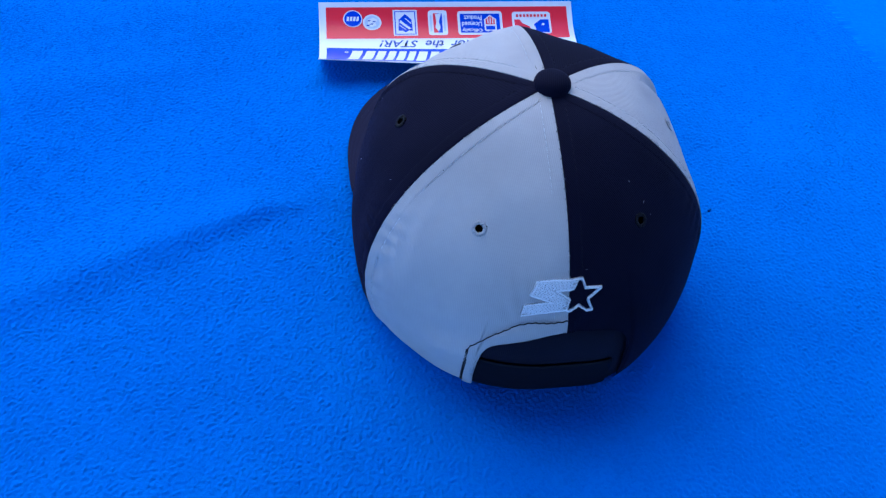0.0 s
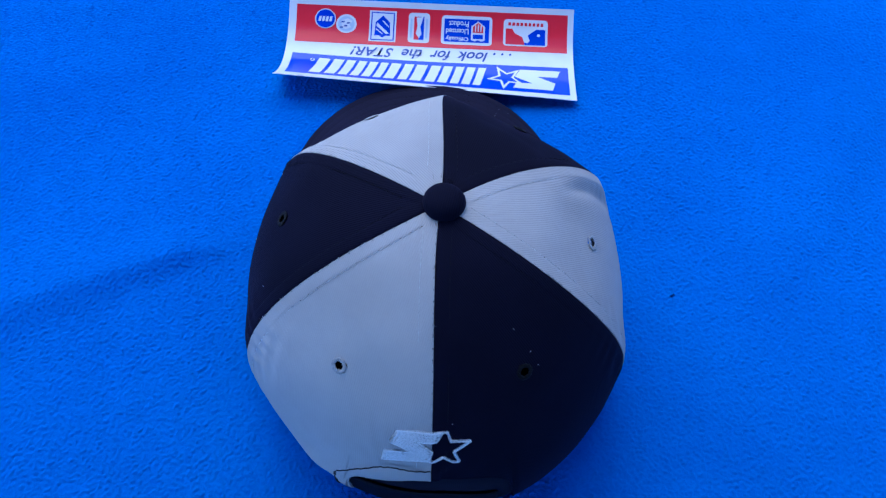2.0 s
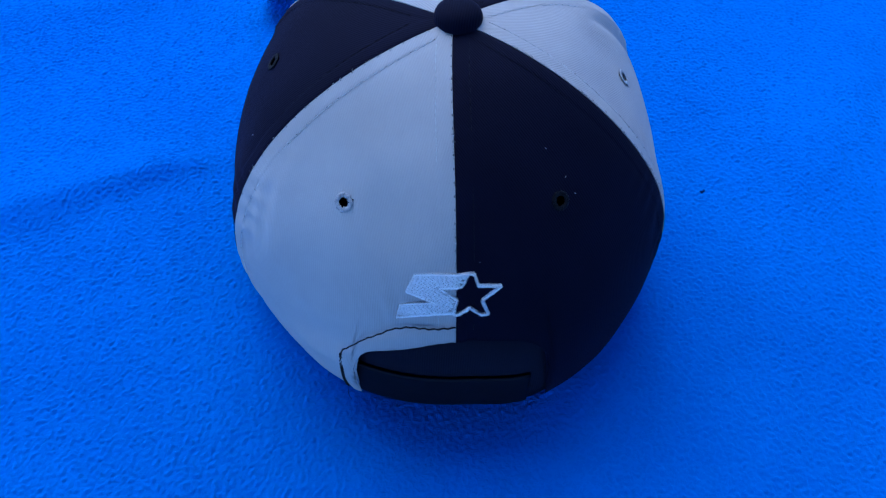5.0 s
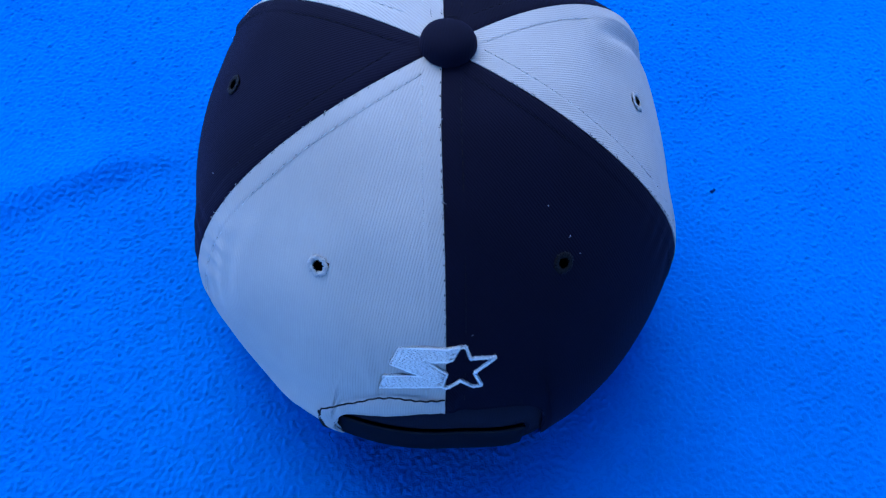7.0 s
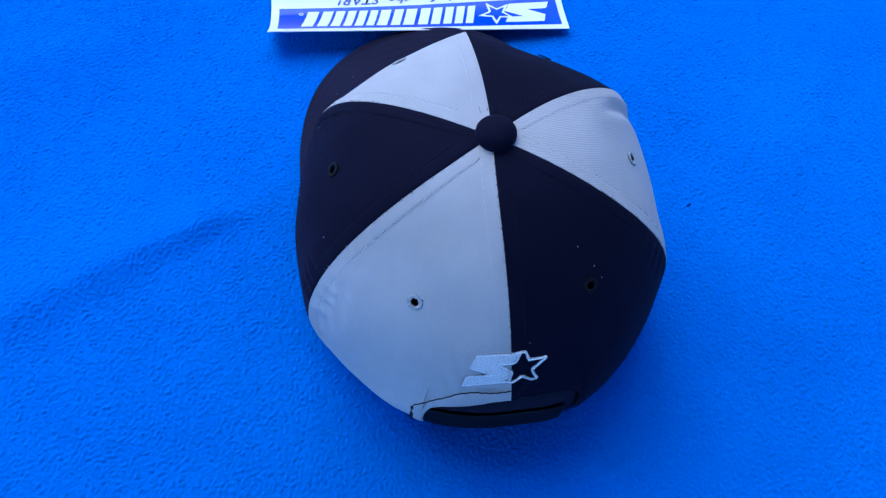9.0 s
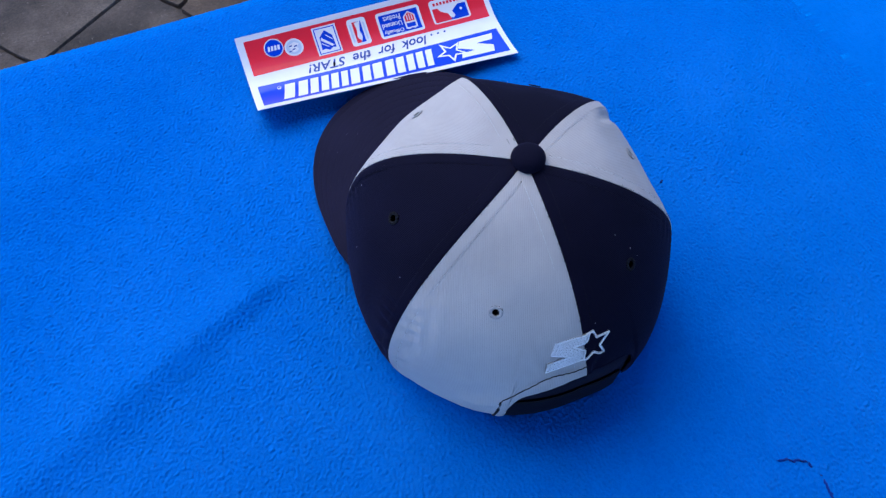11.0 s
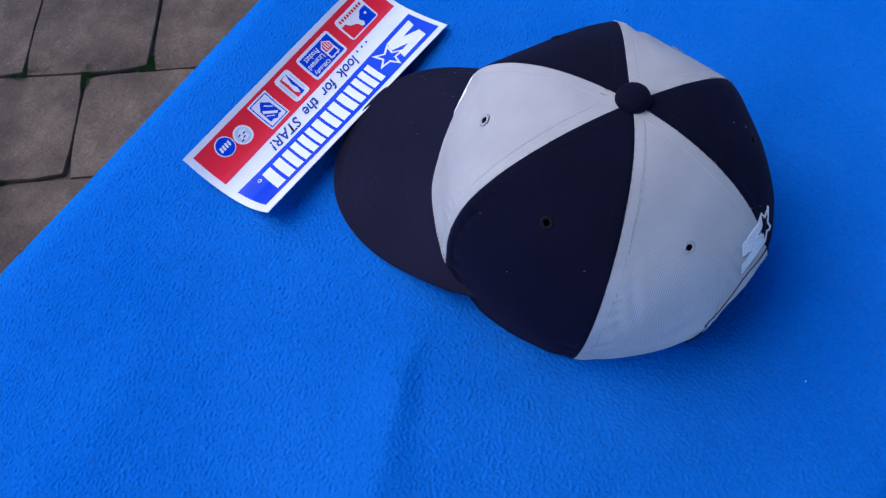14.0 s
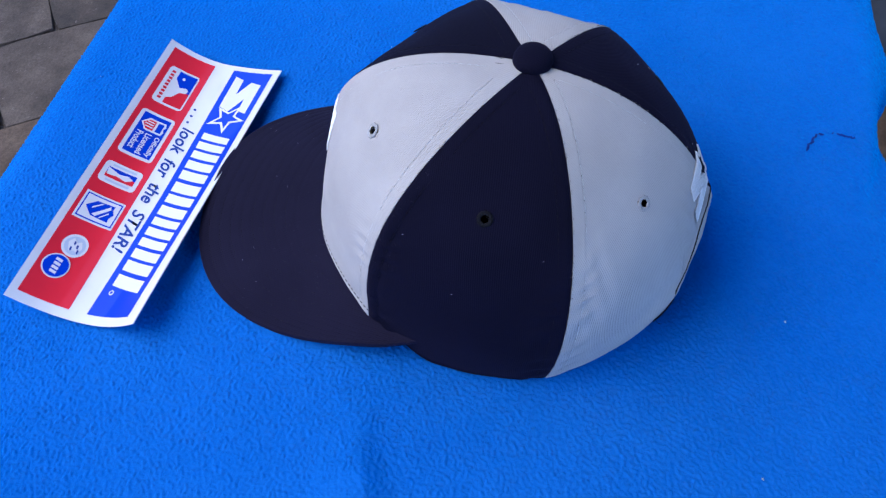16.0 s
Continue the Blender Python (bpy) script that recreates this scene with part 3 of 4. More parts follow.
cap = tagged(new("baseball_cap"), "grey and black panelled baseball cap with snapback strap on blue fleece", "cap")
cap.location = (0, 0, TOP)
bpy.context.view_layer.update()
for i, (tone, where) in enumerate(PANELS):
    part("crown_panel", panel(i, GREY if tone == "grey" else BLACK), cap, tone + " cotton twill panel at the " + where)


def stitches(i, w_side, inset, z_from, step, length, radius, mat):
    """A dashed seam line beside seam i, at a distance inset into the panel on one side."""
    pieces, line = [], []
    for k in range(1300):
        u = 0.05 + (0.995 - 0.05) * k / 1299
        th = seam_az(i, u)
        pan = i if w_side > 0 else i - 1
        a, b = seam_az(pan, u), seam_az(pan + 1, u)
        span = (b - a) * max(0.004, float(np.hypot(*crown(i, np.array(th), np.array(0.0), np.array(u))[:2])))
        f = inset / span
        if f > 0.45:
            continue
        w = f if w_side > 0 else 1 - f
        q, th2 = panel_point(pan, np.array(w), np.array(u))
        if q[2] - TOP < max(z_from, float(rim_z(np.array(th2))) + 0.002):
            break
        n = np.array([q[0], q[1], (q[2] - TOP) * 0.75])
        n /= np.linalg.norm(n)
        line.append(q + n * 0.00010)
    dash, acc = [], 0.0
    for p, q in zip(line, line[1:]):
        acc += float(np.linalg.norm(q - p))
        if acc % step < length:
            dash.append(q)
        else:
            if len(dash) > 1:
                pieces.append(tube([dash[0], dash[len(dash) // 2], dash[-1]], radius, 5))
            dash = []
    return gather(pieces)


for i in range(6):
    for side in (1, -1):
        pan = (i if side > 0 else i - 1) % 6
        grey = PANELS[pan][0] == "grey"
        v, f = stitches(i, side, 0.0062, 0.004, 0.0033, 0.0029, 0.00013, GREY_THREAD if grey else BLACK_THREAD)
        tagged(part("stitching", mesh_of("stitching", v, f, GREY_THREAD if grey else BLACK_THREAD), cap), kind="stuff")
for i, side, inset, step, length in ((5, -1, 0.0003, 0.0046, 0.0009), (4, 1, 0.0004, 0.0052, 0.0009), (4, 1, 0.0060, 0.0050, 0.0007), (0, 1, 0.0062, 0.0060, 0.0006)):
    v, f = stitches(i, side, inset, 0.003, step, length, 0.0002 if i == 5 else 0.00013, BLACK_THREAD)
    tagged(part("seam_thread", mesh_of("seam_thread", v, f, BLACK_THREAD), cap, "dark thread ends along seam"), kind="stuff")


def dome_button():
    nu = 36
    cx, cy, cz = 0.0022, -0.0010, TOP + HEIGHT - 0.0010
    verts = []
    prof = [(0.0070, -0.0010), (0.0084, 0.0000), (0.0089, 0.0016), (0.0087, 0.0032), (0.0080, 0.0047), (0.0067, 0.0059), (0.0050, 0.0067), (0.0030, 0.0072), (0.0012, 0.0074)]
    for k in range(nu):
        a = 2 * math.pi * k / nu
        for r, z in prof:
            rr = r * (1 + 0.012 * math.sin(3 * a + 1))
            verts.append((cx + rr * math.cos(a), cy + rr * math.sin(a), cz + z))
    faces = grid_faces(nu, len(prof), loop=True)
    faces.append(tuple(k * len(prof) + len(prof) - 1 for k in range(nu)))
    faces.append(tuple(k * len(prof) for k in range(nu))[::-1])
    uv = [(v[0], v[1]) for v in verts]
    return mesh_of("button", verts, faces, BLACK, uvs=uv)


part("button", dome_button(), cap, "domed black cloth-covered button")
pieces = []
for k in range(12):
    th = RND.uniform(0, 6.28)
    u0, u1, swing = RND.uniform(0.026, 0.029), RND.uniform(0.031, 0.038), RND.uniform(-0.3, 0.3)
    ps = []
    for t in (0.0, 0.5, 1.0):
        i, w = locate(th + swing * t, u0 + (u1 - u0) * t)
        q = crown(i, np.array(th + swing * t), np.array(w), np.array(u0 + (u1 - u0) * t))
        ps.append(q + np.array([0, 0, 0.0004]))
    pieces.append(tube(ps, 0.00009, 4))
v, f = gather(pieces)
tagged(part("thread_end", mesh_of("thread_end", v, f, BLACK_THREAD), cap, "dark thread ends round the button"), kind="stuff")

for (th, z), h in zip(EYELETS, HOLES):
    p, n = on_crown(th, z, 0.0003)
    u_, _ = locate(th, float(u_at(z, th)))
    grey = PANELS[u_][0] == "grey"
    nv_ = Vector(n)
    a_ = nv_.orthogonal().normalized()
    b_ = nv_.cross(a_)
    verts, nk, nj = [], 56, 8
    for k in range(nk):
        t = 2 * math.pi * k / nk
        wob = 0.00012 * math.sin(17 * t) + RND.uniform(-1, 1) * 0.00026
        for j in range(nj):
            s = 2 * math.pi * j / nj
            r = 0.0026 + 0.0009 * math.cos(s) + wob
            verts.append(Vector(p) + (a_ * math.cos(t) + b_ * math.sin(t)) * r + nv_ * (0.00030 * math.sin(s)))
    faces = [(k * nj + j, ((k + 1) % nk) * nj + j, ((k + 1) % nk) * nj + (j + 1) % nj, k * nj + (j + 1) % nj) for k in range(nk) for j in range(nj)]
    part("eyelet", mesh_of("eyelet", verts, faces, EYE_THREAD if grey else BLACK_THREAD), cap, "stitched round eyelet")


# visor
VW, VY, VL, VN, VX = 0.0858, 0.0699, 0.1065, 2.583, -0.0079
TURN = 0.0237       # the visor sits a little askew


def visor_edge(ph):
    c, s = math.cos(ph), math.sin(ph)
    x = VX + VW * math.copysign(abs(c) ** (2 / VN), c)
    y = VL * math.copysign(abs(s) ** (2 / VN), s)
    return x * math.cos(TURN) - y * math.sin(TURN), VY + x * math.sin(TURN) + y * math.cos(TURN)


def visor_z(x, y):
    v = (y - VY) / VL
    z = 0.0105 + 0.0210 * (1 - min(1.0, ((x - VX) / VW) ** 2)) - 0.0263 * v + 0.0046 * v * v + 0.0088 * x
    # its corners rest on the pile
    return TOP + 0.0008 + 0.5 * (z - 0.0008 + math.hypot(z - 0.0008, 0.002))


def visor():
    n, m = 140, 110
    top, uv = np.zeros((n, m, 3)), np.zeros((n, m, 2))
    for i in range(n):
        f = i / (n - 1)
        ph = -0.12 + (math.pi + 0.24) * f
        ex, ey = visor_edge(ph)
        az = radians(12) + radians(156) * f
        ix, iy = 0.090 * math.cos(az), 0.096 * math.sin(az) - 0.001
        for j in range(m):
            t = j / (m - 1)
            x, y = ix + (ex - ix) * t, iy + (ey - iy) * t
            z = visor_z(x, y)
            d = math.hypot(ex - x, ey - y)
            # rows of stitching sink the cloth a little; the rim rolls over
            for row in range(9):
                off = 0.006 + 0.0064 * row
                z -= 0.00022 * math.exp(-(((d - off) / 0.0008) ** 2))
            if d < 0.0016:
                z -= 0.0016 - math.sqrt(max(0.0, 0.0016 ** 2 - (0.0016 - d) ** 2))
            top[i, j] = (x, y, z + 0.0014)
            uv[i, j] = (x, y)
    low = top.copy()
    low[..., 2] = np.maximum(top[..., 2] - 0.003, TOP + 0.0004)
    low[:, -1, 2] = top[:, -1, 2] - 0.0006
    o = n * m
    faces = grid_faces(n, m, 0, True) + grid_faces(n, m, o)
    for i in range(n - 1):
        faces.append((i * m + m - 1, (i + 1) * m + m - 1, o + (i + 1) * m + m - 1, o + i * m + m - 1)[::-1])
        faces.append((i * m, (i + 1) * m, o + (i + 1) * m, o + i * m))
    for i in (0, n - 1):
        for j in range(m - 1):
            faces.append((i * m + j, i * m + j + 1, o + i * m + j + 1, o + i * m + j))
    uvs = np.concatenate([uv.reshape(-1, 2)] * 2)
    return mesh_of("visor", np.concatenate([top.reshape(-1, 3), low.reshape(-1, 3)]), faces, VISOR, uvs=uvs)


brim = part("visor", visor(), cap, "curved black twill visor with rows of stitching")

# rows of thread round the visor
for row in range(8):
    pieces, acc, last, dash = [], 0.0, None, []
    for k in range(900):
        ph = 0.10 + (math.pi - 0.20) * k / 899
        ex, ey = visor_edge(ph)
        gx, gy = VX, 0.045
        ln = math.hypot(ex - gx, ey - gy)
        off = 0.0062 + 0.0064 * row
        x, y = ex + (gx - ex) * off / ln, ey + (gy - ey) * off / ln
        if math.hypot(x, y) < 0.1005:
            continue
        q = Vector((x, y, visor_z(x, y) + 0.0014 - 0.00012))
        if last is not None:
            acc += (q - last).length
        last = q
        if acc % 0.0034 < 0.0026:
            dash.append(q)
        else:
            if len(dash) > 2:
                pieces.append(tube([dash[0], dash[len(dash) // 2], dash[-1]], 0.00015, 5))
            dash = []
    v, f = gather(pieces)
    tagged(part("stitching", mesh_of("stitching", v, f, BLACK_THREAD), brim, "black dashed stitching on visor"), kind="stuff")
# worn fibres on the visor near the crown
pieces = []
for k in range(90):
    x = VX + RND.gauss(-0.045, 0.022)
    y = RND.uniform(0.085, 0.135)
    if math.hypot(x, y) < 0.102 or abs(x) > 0.083:
        continue
    p = Vector((x, y, visor_z(x, y) + 0.0015))
    d = Vector((RND.gauss(0.2, 0.3), RND.gauss(1.0, 0.3), 0)).normalized() * RND.uniform(0.0005, 0.0020)
    e = p + d
    e.z = visor_z(e.x, e.y) + 0.0015
    pieces.append(tube([p, e], 0.00006, 4))
v, f = gather(pieces)
tagged(part("dust", mesh_of("dust", v, f, DUST), brim, "pale worn fibres on black twill"), kind="stuff")

# thread along the crown's edge over the visor
pieces = []
for k in range(0, 150):
    deg = 32 + k * 1.7
    if 32 <= deg <= 146:
        up = 0.0036 + 0.0024 * float(smooth(95, 115, deg))
        ps = [on_crown(radians(deg + d), float(rim_z(np.array(radians(deg + d)))) + up, 0.0008)[0] for d in (0, 0.5, 1.0)]
        pieces.append(tube(ps, 0.00022, 5))
v, f = gather(pieces)
part("stitching", mesh_of("stitching", v, f, BLACK_THREAD), cap, "dark dashed thread above visor")

# hem thread round the opening, turning down at its corner
HEM_AT, HEM_Z = [243.6, 244.4, 249.6, 255.9, 259.8, 265.3, 270.1], [0.0370, 0.0413, 0.0520, 0.0607, 0.0633, 0.0643, 0.0661]
path = []
for k in range(100):
    d = 270.0 - 26.4 * k / 99
    path.append((d, float(np.interp(d, HEM_AT, HEM_Z)) + 0.0002 * math.sin(k * 0.8)))
v, f = tube([on_crown(radians(d), z, 0.0014)[0] for d, z in path], 0.00030, 6)
part("hem_stitching", mesh_of("hem_stitching", v, f, BLACK_THREAD), cap, "black hem thread round the back opening")
pieces = []
for side in (0.0, 0.35):
    ps = []
    for k in range(40):
        t = k / 39
        d = 243.7 - 1.0 * t + side * math.sin(math.pi * min(1.0, t * 1.6)) + 0.22 * math.sin(k * 1.7 + side * 9)
        ps.append(on_crown(radians(d), 0.0384 - 0.0335 * t, 0.0014)[0])
    pieces.append(tube(ps, 0.00042, 6))
v, f = gather(pieces)
part("bar_tack", mesh_of("bar_tack", v, f, BLACK_THREAD), cap, "black bar tack at the opening's corner")
a0 = Vector(on_crown(radians(243), 0.006, 0.0008)[0])
v, f = tube([a0, a0 + Vector((-0.0005, -0.003, -0.003)), a0 + Vector((0.0010, -0.005, -0.0050))], 0.00015, 5)
part("loose_thread", mesh_of("loose_thread", v, f, BLACK_THREAD), cap)


def band(name, az0, az1, r, z0, z1, thick, mat, parent, label="", sag=0.0, uvs=False):
    """A curved strip standing on edge, with a rounded cross-section."""
    n = 60
    section = [(-thick / 2, 0.08), (-thick / 2, 0.92), (-thick / 4, 1.0), (thick / 4, 1.0), (thick / 2, 0.92), (thick / 2, 0.08), (thick / 4, 0.0), (-thick / 4, 0.0)]
    verts = []
    for i in range(n):
        f = i / (n - 1)
        a = radians(az0 + (az1 - az0) * f)
        rr = r(a) if callable(r) else r
        zz0 = z0 - sag * math.sin(math.pi * f)
        for o, h in section:
            verts.append(((rr + o) * math.cos(a), (rr + o) * math.sin(a), TOP + zz0 + (z1 - z0) * h))
    m = len(section)
    faces = [(i * m + j, (i + 1) * m + j, (i + 1) * m + (j + 1) % m, i * m + (j + 1) % m) for i in range(n - 1) for j in range(m)]
    faces += [tuple(range(m)), tuple((n - 1) * m + j for j in range(m))[::-1]]
    me = mesh_of(name, verts, faces, mat, uvs=[(v[0], v[2]) for v in verts] if uvs else None)
    return part(name, me, parent, label)


def strap_radius(a):
    return 0.0920 + 0.0036 * float(smooth(272, 291, math.degrees(a) % 360))


band("strap", 245, 289, strap_radius, 0.0042, 0.0262, 0.0015, STRAP, cap, "black plastic snapback strap")
band("strap", 258, 303, lambda a: strap_radius(a) - 0.0023, 0.0012, 0.0250, 0.0015, STRAP, cap, "black plastic snapback strap, underneath")
band("sweatband", -52, 234, 0.0835, 0.003, 0.030, 0.0012, BLACK, cap, "black cloth sweatband inside the crown", uvs=True)


def shade_sheet_mesh():
    """A dark sheet added in place of the crown's shaded inside; it bulges up behind the strap and fills the opening."""
    n, m = 160, 26
    verts = []
    for i in range(n):
        a = radians(90 + 360 * i / (n - 1))
        deg = math.degrees(a) % 360
        bulge = float(smooth(240, 247, deg) * (1 - smooth(295, 303, deg)))
        for j in range(m):
            t = j / (m - 1)
            r, z = 0.0815 * (1 - t) + 0.001, 0.0290 * (1 - t) ** 1.3 + 0.004
            up, back = min(1.0, t / 0.45), max(0.0, (t - 0.45) / 0.55)
            rs = strap_radius(a) - 0.0022 - 0.012 * up ** 4
            rb = rs * (1 - back) + 0.001
            zb = 0.008 + 0.040 * math.sin(0.5 * math.pi * up) - 0.044 * back ** 1.5
            r, z = r + (rb - r) * bulge, z + (zb - z) * bulge
            z += 0.0010 * math.sin(i * 0.55 + 3 * t) * min(1.0, 2 * t)
            verts.append((r * math.cos(a), r * math.sin(a), TOP + z))
    faces = grid_faces(n, m)
    return mesh_of("shade_sheet", verts, faces, INSIDE, uvs=[(v[0], v[1]) for v in verts])


part("shade_sheet", shade_sheet_mesh(), cap, "added dark sheet standing in for the crown's shaded inside")

# embroidery at the back


def back_map(px, py, lift):
    """A place of the emblem on the crown: right of the seam and up, in its own small units."""
    th = radians(240.508 + 0.04704 * px + 0.00108 * py)
    z = 0.09234 + 0.00000117 * px - 0.00008102 * py - 2.934e-8 * (px - 610) ** 2
    return on_crown(th, z, lift)[0]


def ribbon(pts, half, lift, mapper, mat, name, parent, label, closed=True, teeth=True):
    """A satin-stitched line: short threads lie across it side by side."""
    pieces = []
    loop = pts + [pts[0]] if closed else pts
    for (ax, ay), (bx, by) in zip(loop, loop[1:]):
        ln = math.hypot(bx - ax, by - ay)
        n = max(2, int(ln / 3.4))
        ux, uy = (bx - ax) / ln, (by - ay) / ln
        for k in range(n + 1):
            t = k / n
            cx, cy = ax + (bx - ax) * t, ay + (by - ay) * t
            h = half * RND.uniform(0.85, 1.25)
            lean = RND.uniform(-1.5, 1.5)
            ends = [(cx - uy * h + lean, cy + ux * h), (cx, cy), (cx + uy * h, cy - ux * h + lean)]
            lifts = (0.0004, lift, 0.0004)
            pieces.append(tube([mapper(x, y, l) for (x, y), l in zip(ends, lifts)], 0.00017, 5))
    v, f = gather(pieces)
    return part(name, mesh_of(name, v, f, mat), parent, label)


STAR = [(696, 127), (716, 129), (735, 174), (853, 178), (749, 232), (778, 292), (740, 292), (688, 258), (636, 282), (608, 279)]
ribbon(STAR, 8, 0.0009, back_map, WHITE_THREAD, "star_embroidery", cap, "white satin-stitched star outline", closed=False)
ZIG = [(410, 135), (690, 127), (652, 171), (539, 179), (627, 221), (606, 277), (338, 310), (351, 253), (522, 240), (376, 198)]
ribbon(ZIG, 7, 0.0009, back_map, WHITE_THREAD, "emblem_border", cap, "white satin-stitched emblem border")


def inside(x, y, poly):
    hit = False
    for (ax, ay), (bx, by) in zip(poly, poly[1:] + poly[:1]):
        if (ay > y) != (by > y) and x < (bx - ax) * (y - ay) / (by - ay) + ax:
            hit = not hit
    return hit


pieces = []
for r in range(70):
    y = 130 + r * 2.4
    x = 340
    while x < 680:
        ln = RND.uniform(16, 30)
        if inside(x, y, ZIG) and inside(x + ln, y, ZIG):
            pieces.append(tube([back_map(x - 2, y, 0.0005), back_map(x + ln / 2, y + 1.2, 0.0008), back_map(x + ln + 2, y, 0.0005)], 0.00021, 5))
        x += ln if inside(x, y, ZIG) else 6
v, f = gather(pieces)
part("emblem_fill", mesh_of("emblem_fill", v, f, FILL_THREAD), cap, "white stitched zigzag emblem")


# embroidery in front: only its raised outline shows past the crown
def front_map(px, py, lift):
    return on_crown(radians(90) - px / 0.1, 0.060 + py, lift)[0]


pieces = []
for r in range(70):
    y = -0.006 + 0.028 * r / 69
    half = 0.0128 - 0.010 * abs(r / 69 - 0.5)
    for k in range(7):
        a, b = -half + 2 * half * k / 7, -half + 2 * half * (k + 1) / 7
        pieces.append(tube([front_map(a, y, 0.0002), front_map((a + b) / 2, y, 0.0004), front_map(b, y, 0.0002)], 0.0003, 5))
v, f = gather(pieces)
part("front_embroidery", mesh_of("front_embroidery", v, f, WHITE_THREAD), cap, "raised white embroidery on front panels")

# frayed fibres along the seams
for seam, tone, many in ((4, GREY_THREAD, 12), (4, BLACK_THREAD, 26), (5, BLACK_THREAD, 45), (5, GREY_THREAD, 14), (3, BLACK_THREAD, 26), (0, BLACK_THREAD, 45)):
    pieces = []
    for k in range(many):
        u = RND.uniform(0.12, 0.66)
        p, n = on_crown(seam_az(seam, u), float(crown(seam, np.array(seam_az(seam, u)), np.array(0.0), np.array(u))[2]) - TOP, 0.0004)
        d = Vector((RND.gauss(0, 1), RND.gauss(0, 1), RND.gauss(0, 1)))
        d = (d - Vector(n) * d.dot(Vector(n)) * 0.8).normalized() * RND.uniform(0.0004, 0.0011)
        p = Vector(p)
        pieces.append(tube([p - d * 0.4, p + Vector(n) * 0.0003, p + d], 0.00007, 4))
    v, f = gather(pieces)
    tagged(part("seam_fuzz", mesh_of("seam_fuzz", v, f, tone), cap), kind="stuff")

# dusty flecks along the rolled edge of the left side panel
pieces = []
for k in range(46):
    u = RND.uniform(0.35, 0.84)
    w = abs(RND.gauss(0, 0.035)) + 0.012
    q, th = panel_point(3, np.array(w), np.array(u))
    p, n = on_crown(float(th), float(q[2]) - TOP, 0.0004)
    d = Vector((RND.gauss(0, 1), RND.gauss(0, 1), RND.gauss(0, 1)))
    d = (d - Vector(n) * d.dot(Vector(n))).normalized() * RND.uniform(0.0003, 0.0009)
    pieces.append(tube([Vector(p) - d, Vector(p) + d], RND.uniform(0.00005, 0.00010), 4))
v, f = gather(pieces)
tagged(part("dust", mesh_of("dust", v, f, DUST), cap, "pale dust on black twill"), kind="stuff")

# lint
pieces = []
for th, z in ((303.5, 0.1076), (305.5, 0.0998), (306.5, 0.0951), (276, 0.0853), (170, 0.07), (196, 0.09), (152, 0.09), (70, 0.1), (60, 0.09)):
    p = Vector(on_crown(radians(th), z, 0.0005)[0])
    q = p + Vector((RND.uniform(-1, 1), RND.uniform(-1, 1), RND.uniform(-0.6, 0.6))) * 0.0007
    pieces.append(tube([p, (p + q) / 2 + Vector((0, 0, 0.0001)), q], 0.00016, 4))
for k in range(16):
    x, y = RND.uniform(-0.075, 0.06), RND.uniform(0.105, 0.16)
    p = Vector((x, y, visor_z(x, y) + 0.0017))
    q = p + Vector((RND.uniform(-1, 1), RND.uniform(-1, 1), 0)) * 0.0009
    pieces.append(tube([p, q], 0.00012, 4))
v, f = gather(pieces)
tagged(part("lint", mesh_of("lint", v, f, LINT), cap, "pale specks of lint"), kind="stuff")

# ---- printed card ----
CX0, CX1, CY0, CY1 = -0.1099, 0.0912, 0.1730, 0.2483
CL, CH = CX1 - CX0, CY1 - CY0


def card_at(a, b, lift=0.0):
    """A place on the curled card: a along its length and b across, both 0 to 1 as its print reads, a from the far right."""
    x = CX1 - a * CL
    t = 2 * b - 1
    curl = 0.0035 + 0.0130 * a if t > 0 else 0.0150 - 0.0005 * a
    z = TOP + 0.0022 + curl * t * t
    y = CY1 - b * CH
    x, y = x + 0.0189 * (y - 0.21), y - 0.0189 * x
    n = Vector((0, 4 * curl * t / CH, 1)).normalized()
    return Vector((x, y, z)) + n * lift


def band_b(b):
    """From the emblems' own height to the red band's."""
    return RED0 + (b - 0.06) * (RED1 - RED0) / 0.395


def print_b(a, b):
    """The print runs slightly askew towards one end."""
    return b - 0.05 * max(0.0, (a - 0.5) / 0.5) ** 1.5 * min(1.0, max(0.0, (b - 0.36) / 0.2))


def card_shape(name, outline, lift, mat, parent, label=""):
    """A printed area of the card, cut fine enough to follow the curl."""
    if max(b for _, b in outline) < 0.45 and name != "red_band":
        outline = [(a, band_b(b)) for a, b in outline]
    bm = bmesh.new()
    vs = [bm.verts.new((a, b, 0)) for a, b in outline]
    bm.faces.new(vs)
    bmesh.ops.triangulate(bm, faces=bm.faces[:])
    lo, hi = min(b for _, b in outline), max(b for _, b in outline)
    k = 1
    while k / 14 < 1:
        if lo < k / 14 < hi:
            bmesh.ops.bisect_plane(bm, geom=bm.verts[:] + bm.edges[:] + bm.faces[:], plane_co=(0, k / 14, 0), plane_no=(0, 1, 0))
        k += 1
    lo, hi = min(a for a, _ in outline), max(a for a, _ in outline)
    for k in range(1, 16):
        if lo < k / 16 < hi:
            bmesh.ops.bisect_plane(bm, geom=bm.verts[:] + bm.edges[:] + bm.faces[:], plane_co=(k / 16, 0, 0), plane_no=(1, 0, 0))
    for v in bm.verts:
        v.co = card_at(v.co.x, print_b(v.co.x, v.co.y), lift)
    bm.normal_update()
    for f in bm.faces:
        if f.normal.z < 0:
            f.normal_flip()
        f.smooth = True
    me = bpy.data.meshes.new(name)
    bm.to_mesh(me)
    bm.free()
    me.materials.append(mat)
    return part(name, me, parent, label)


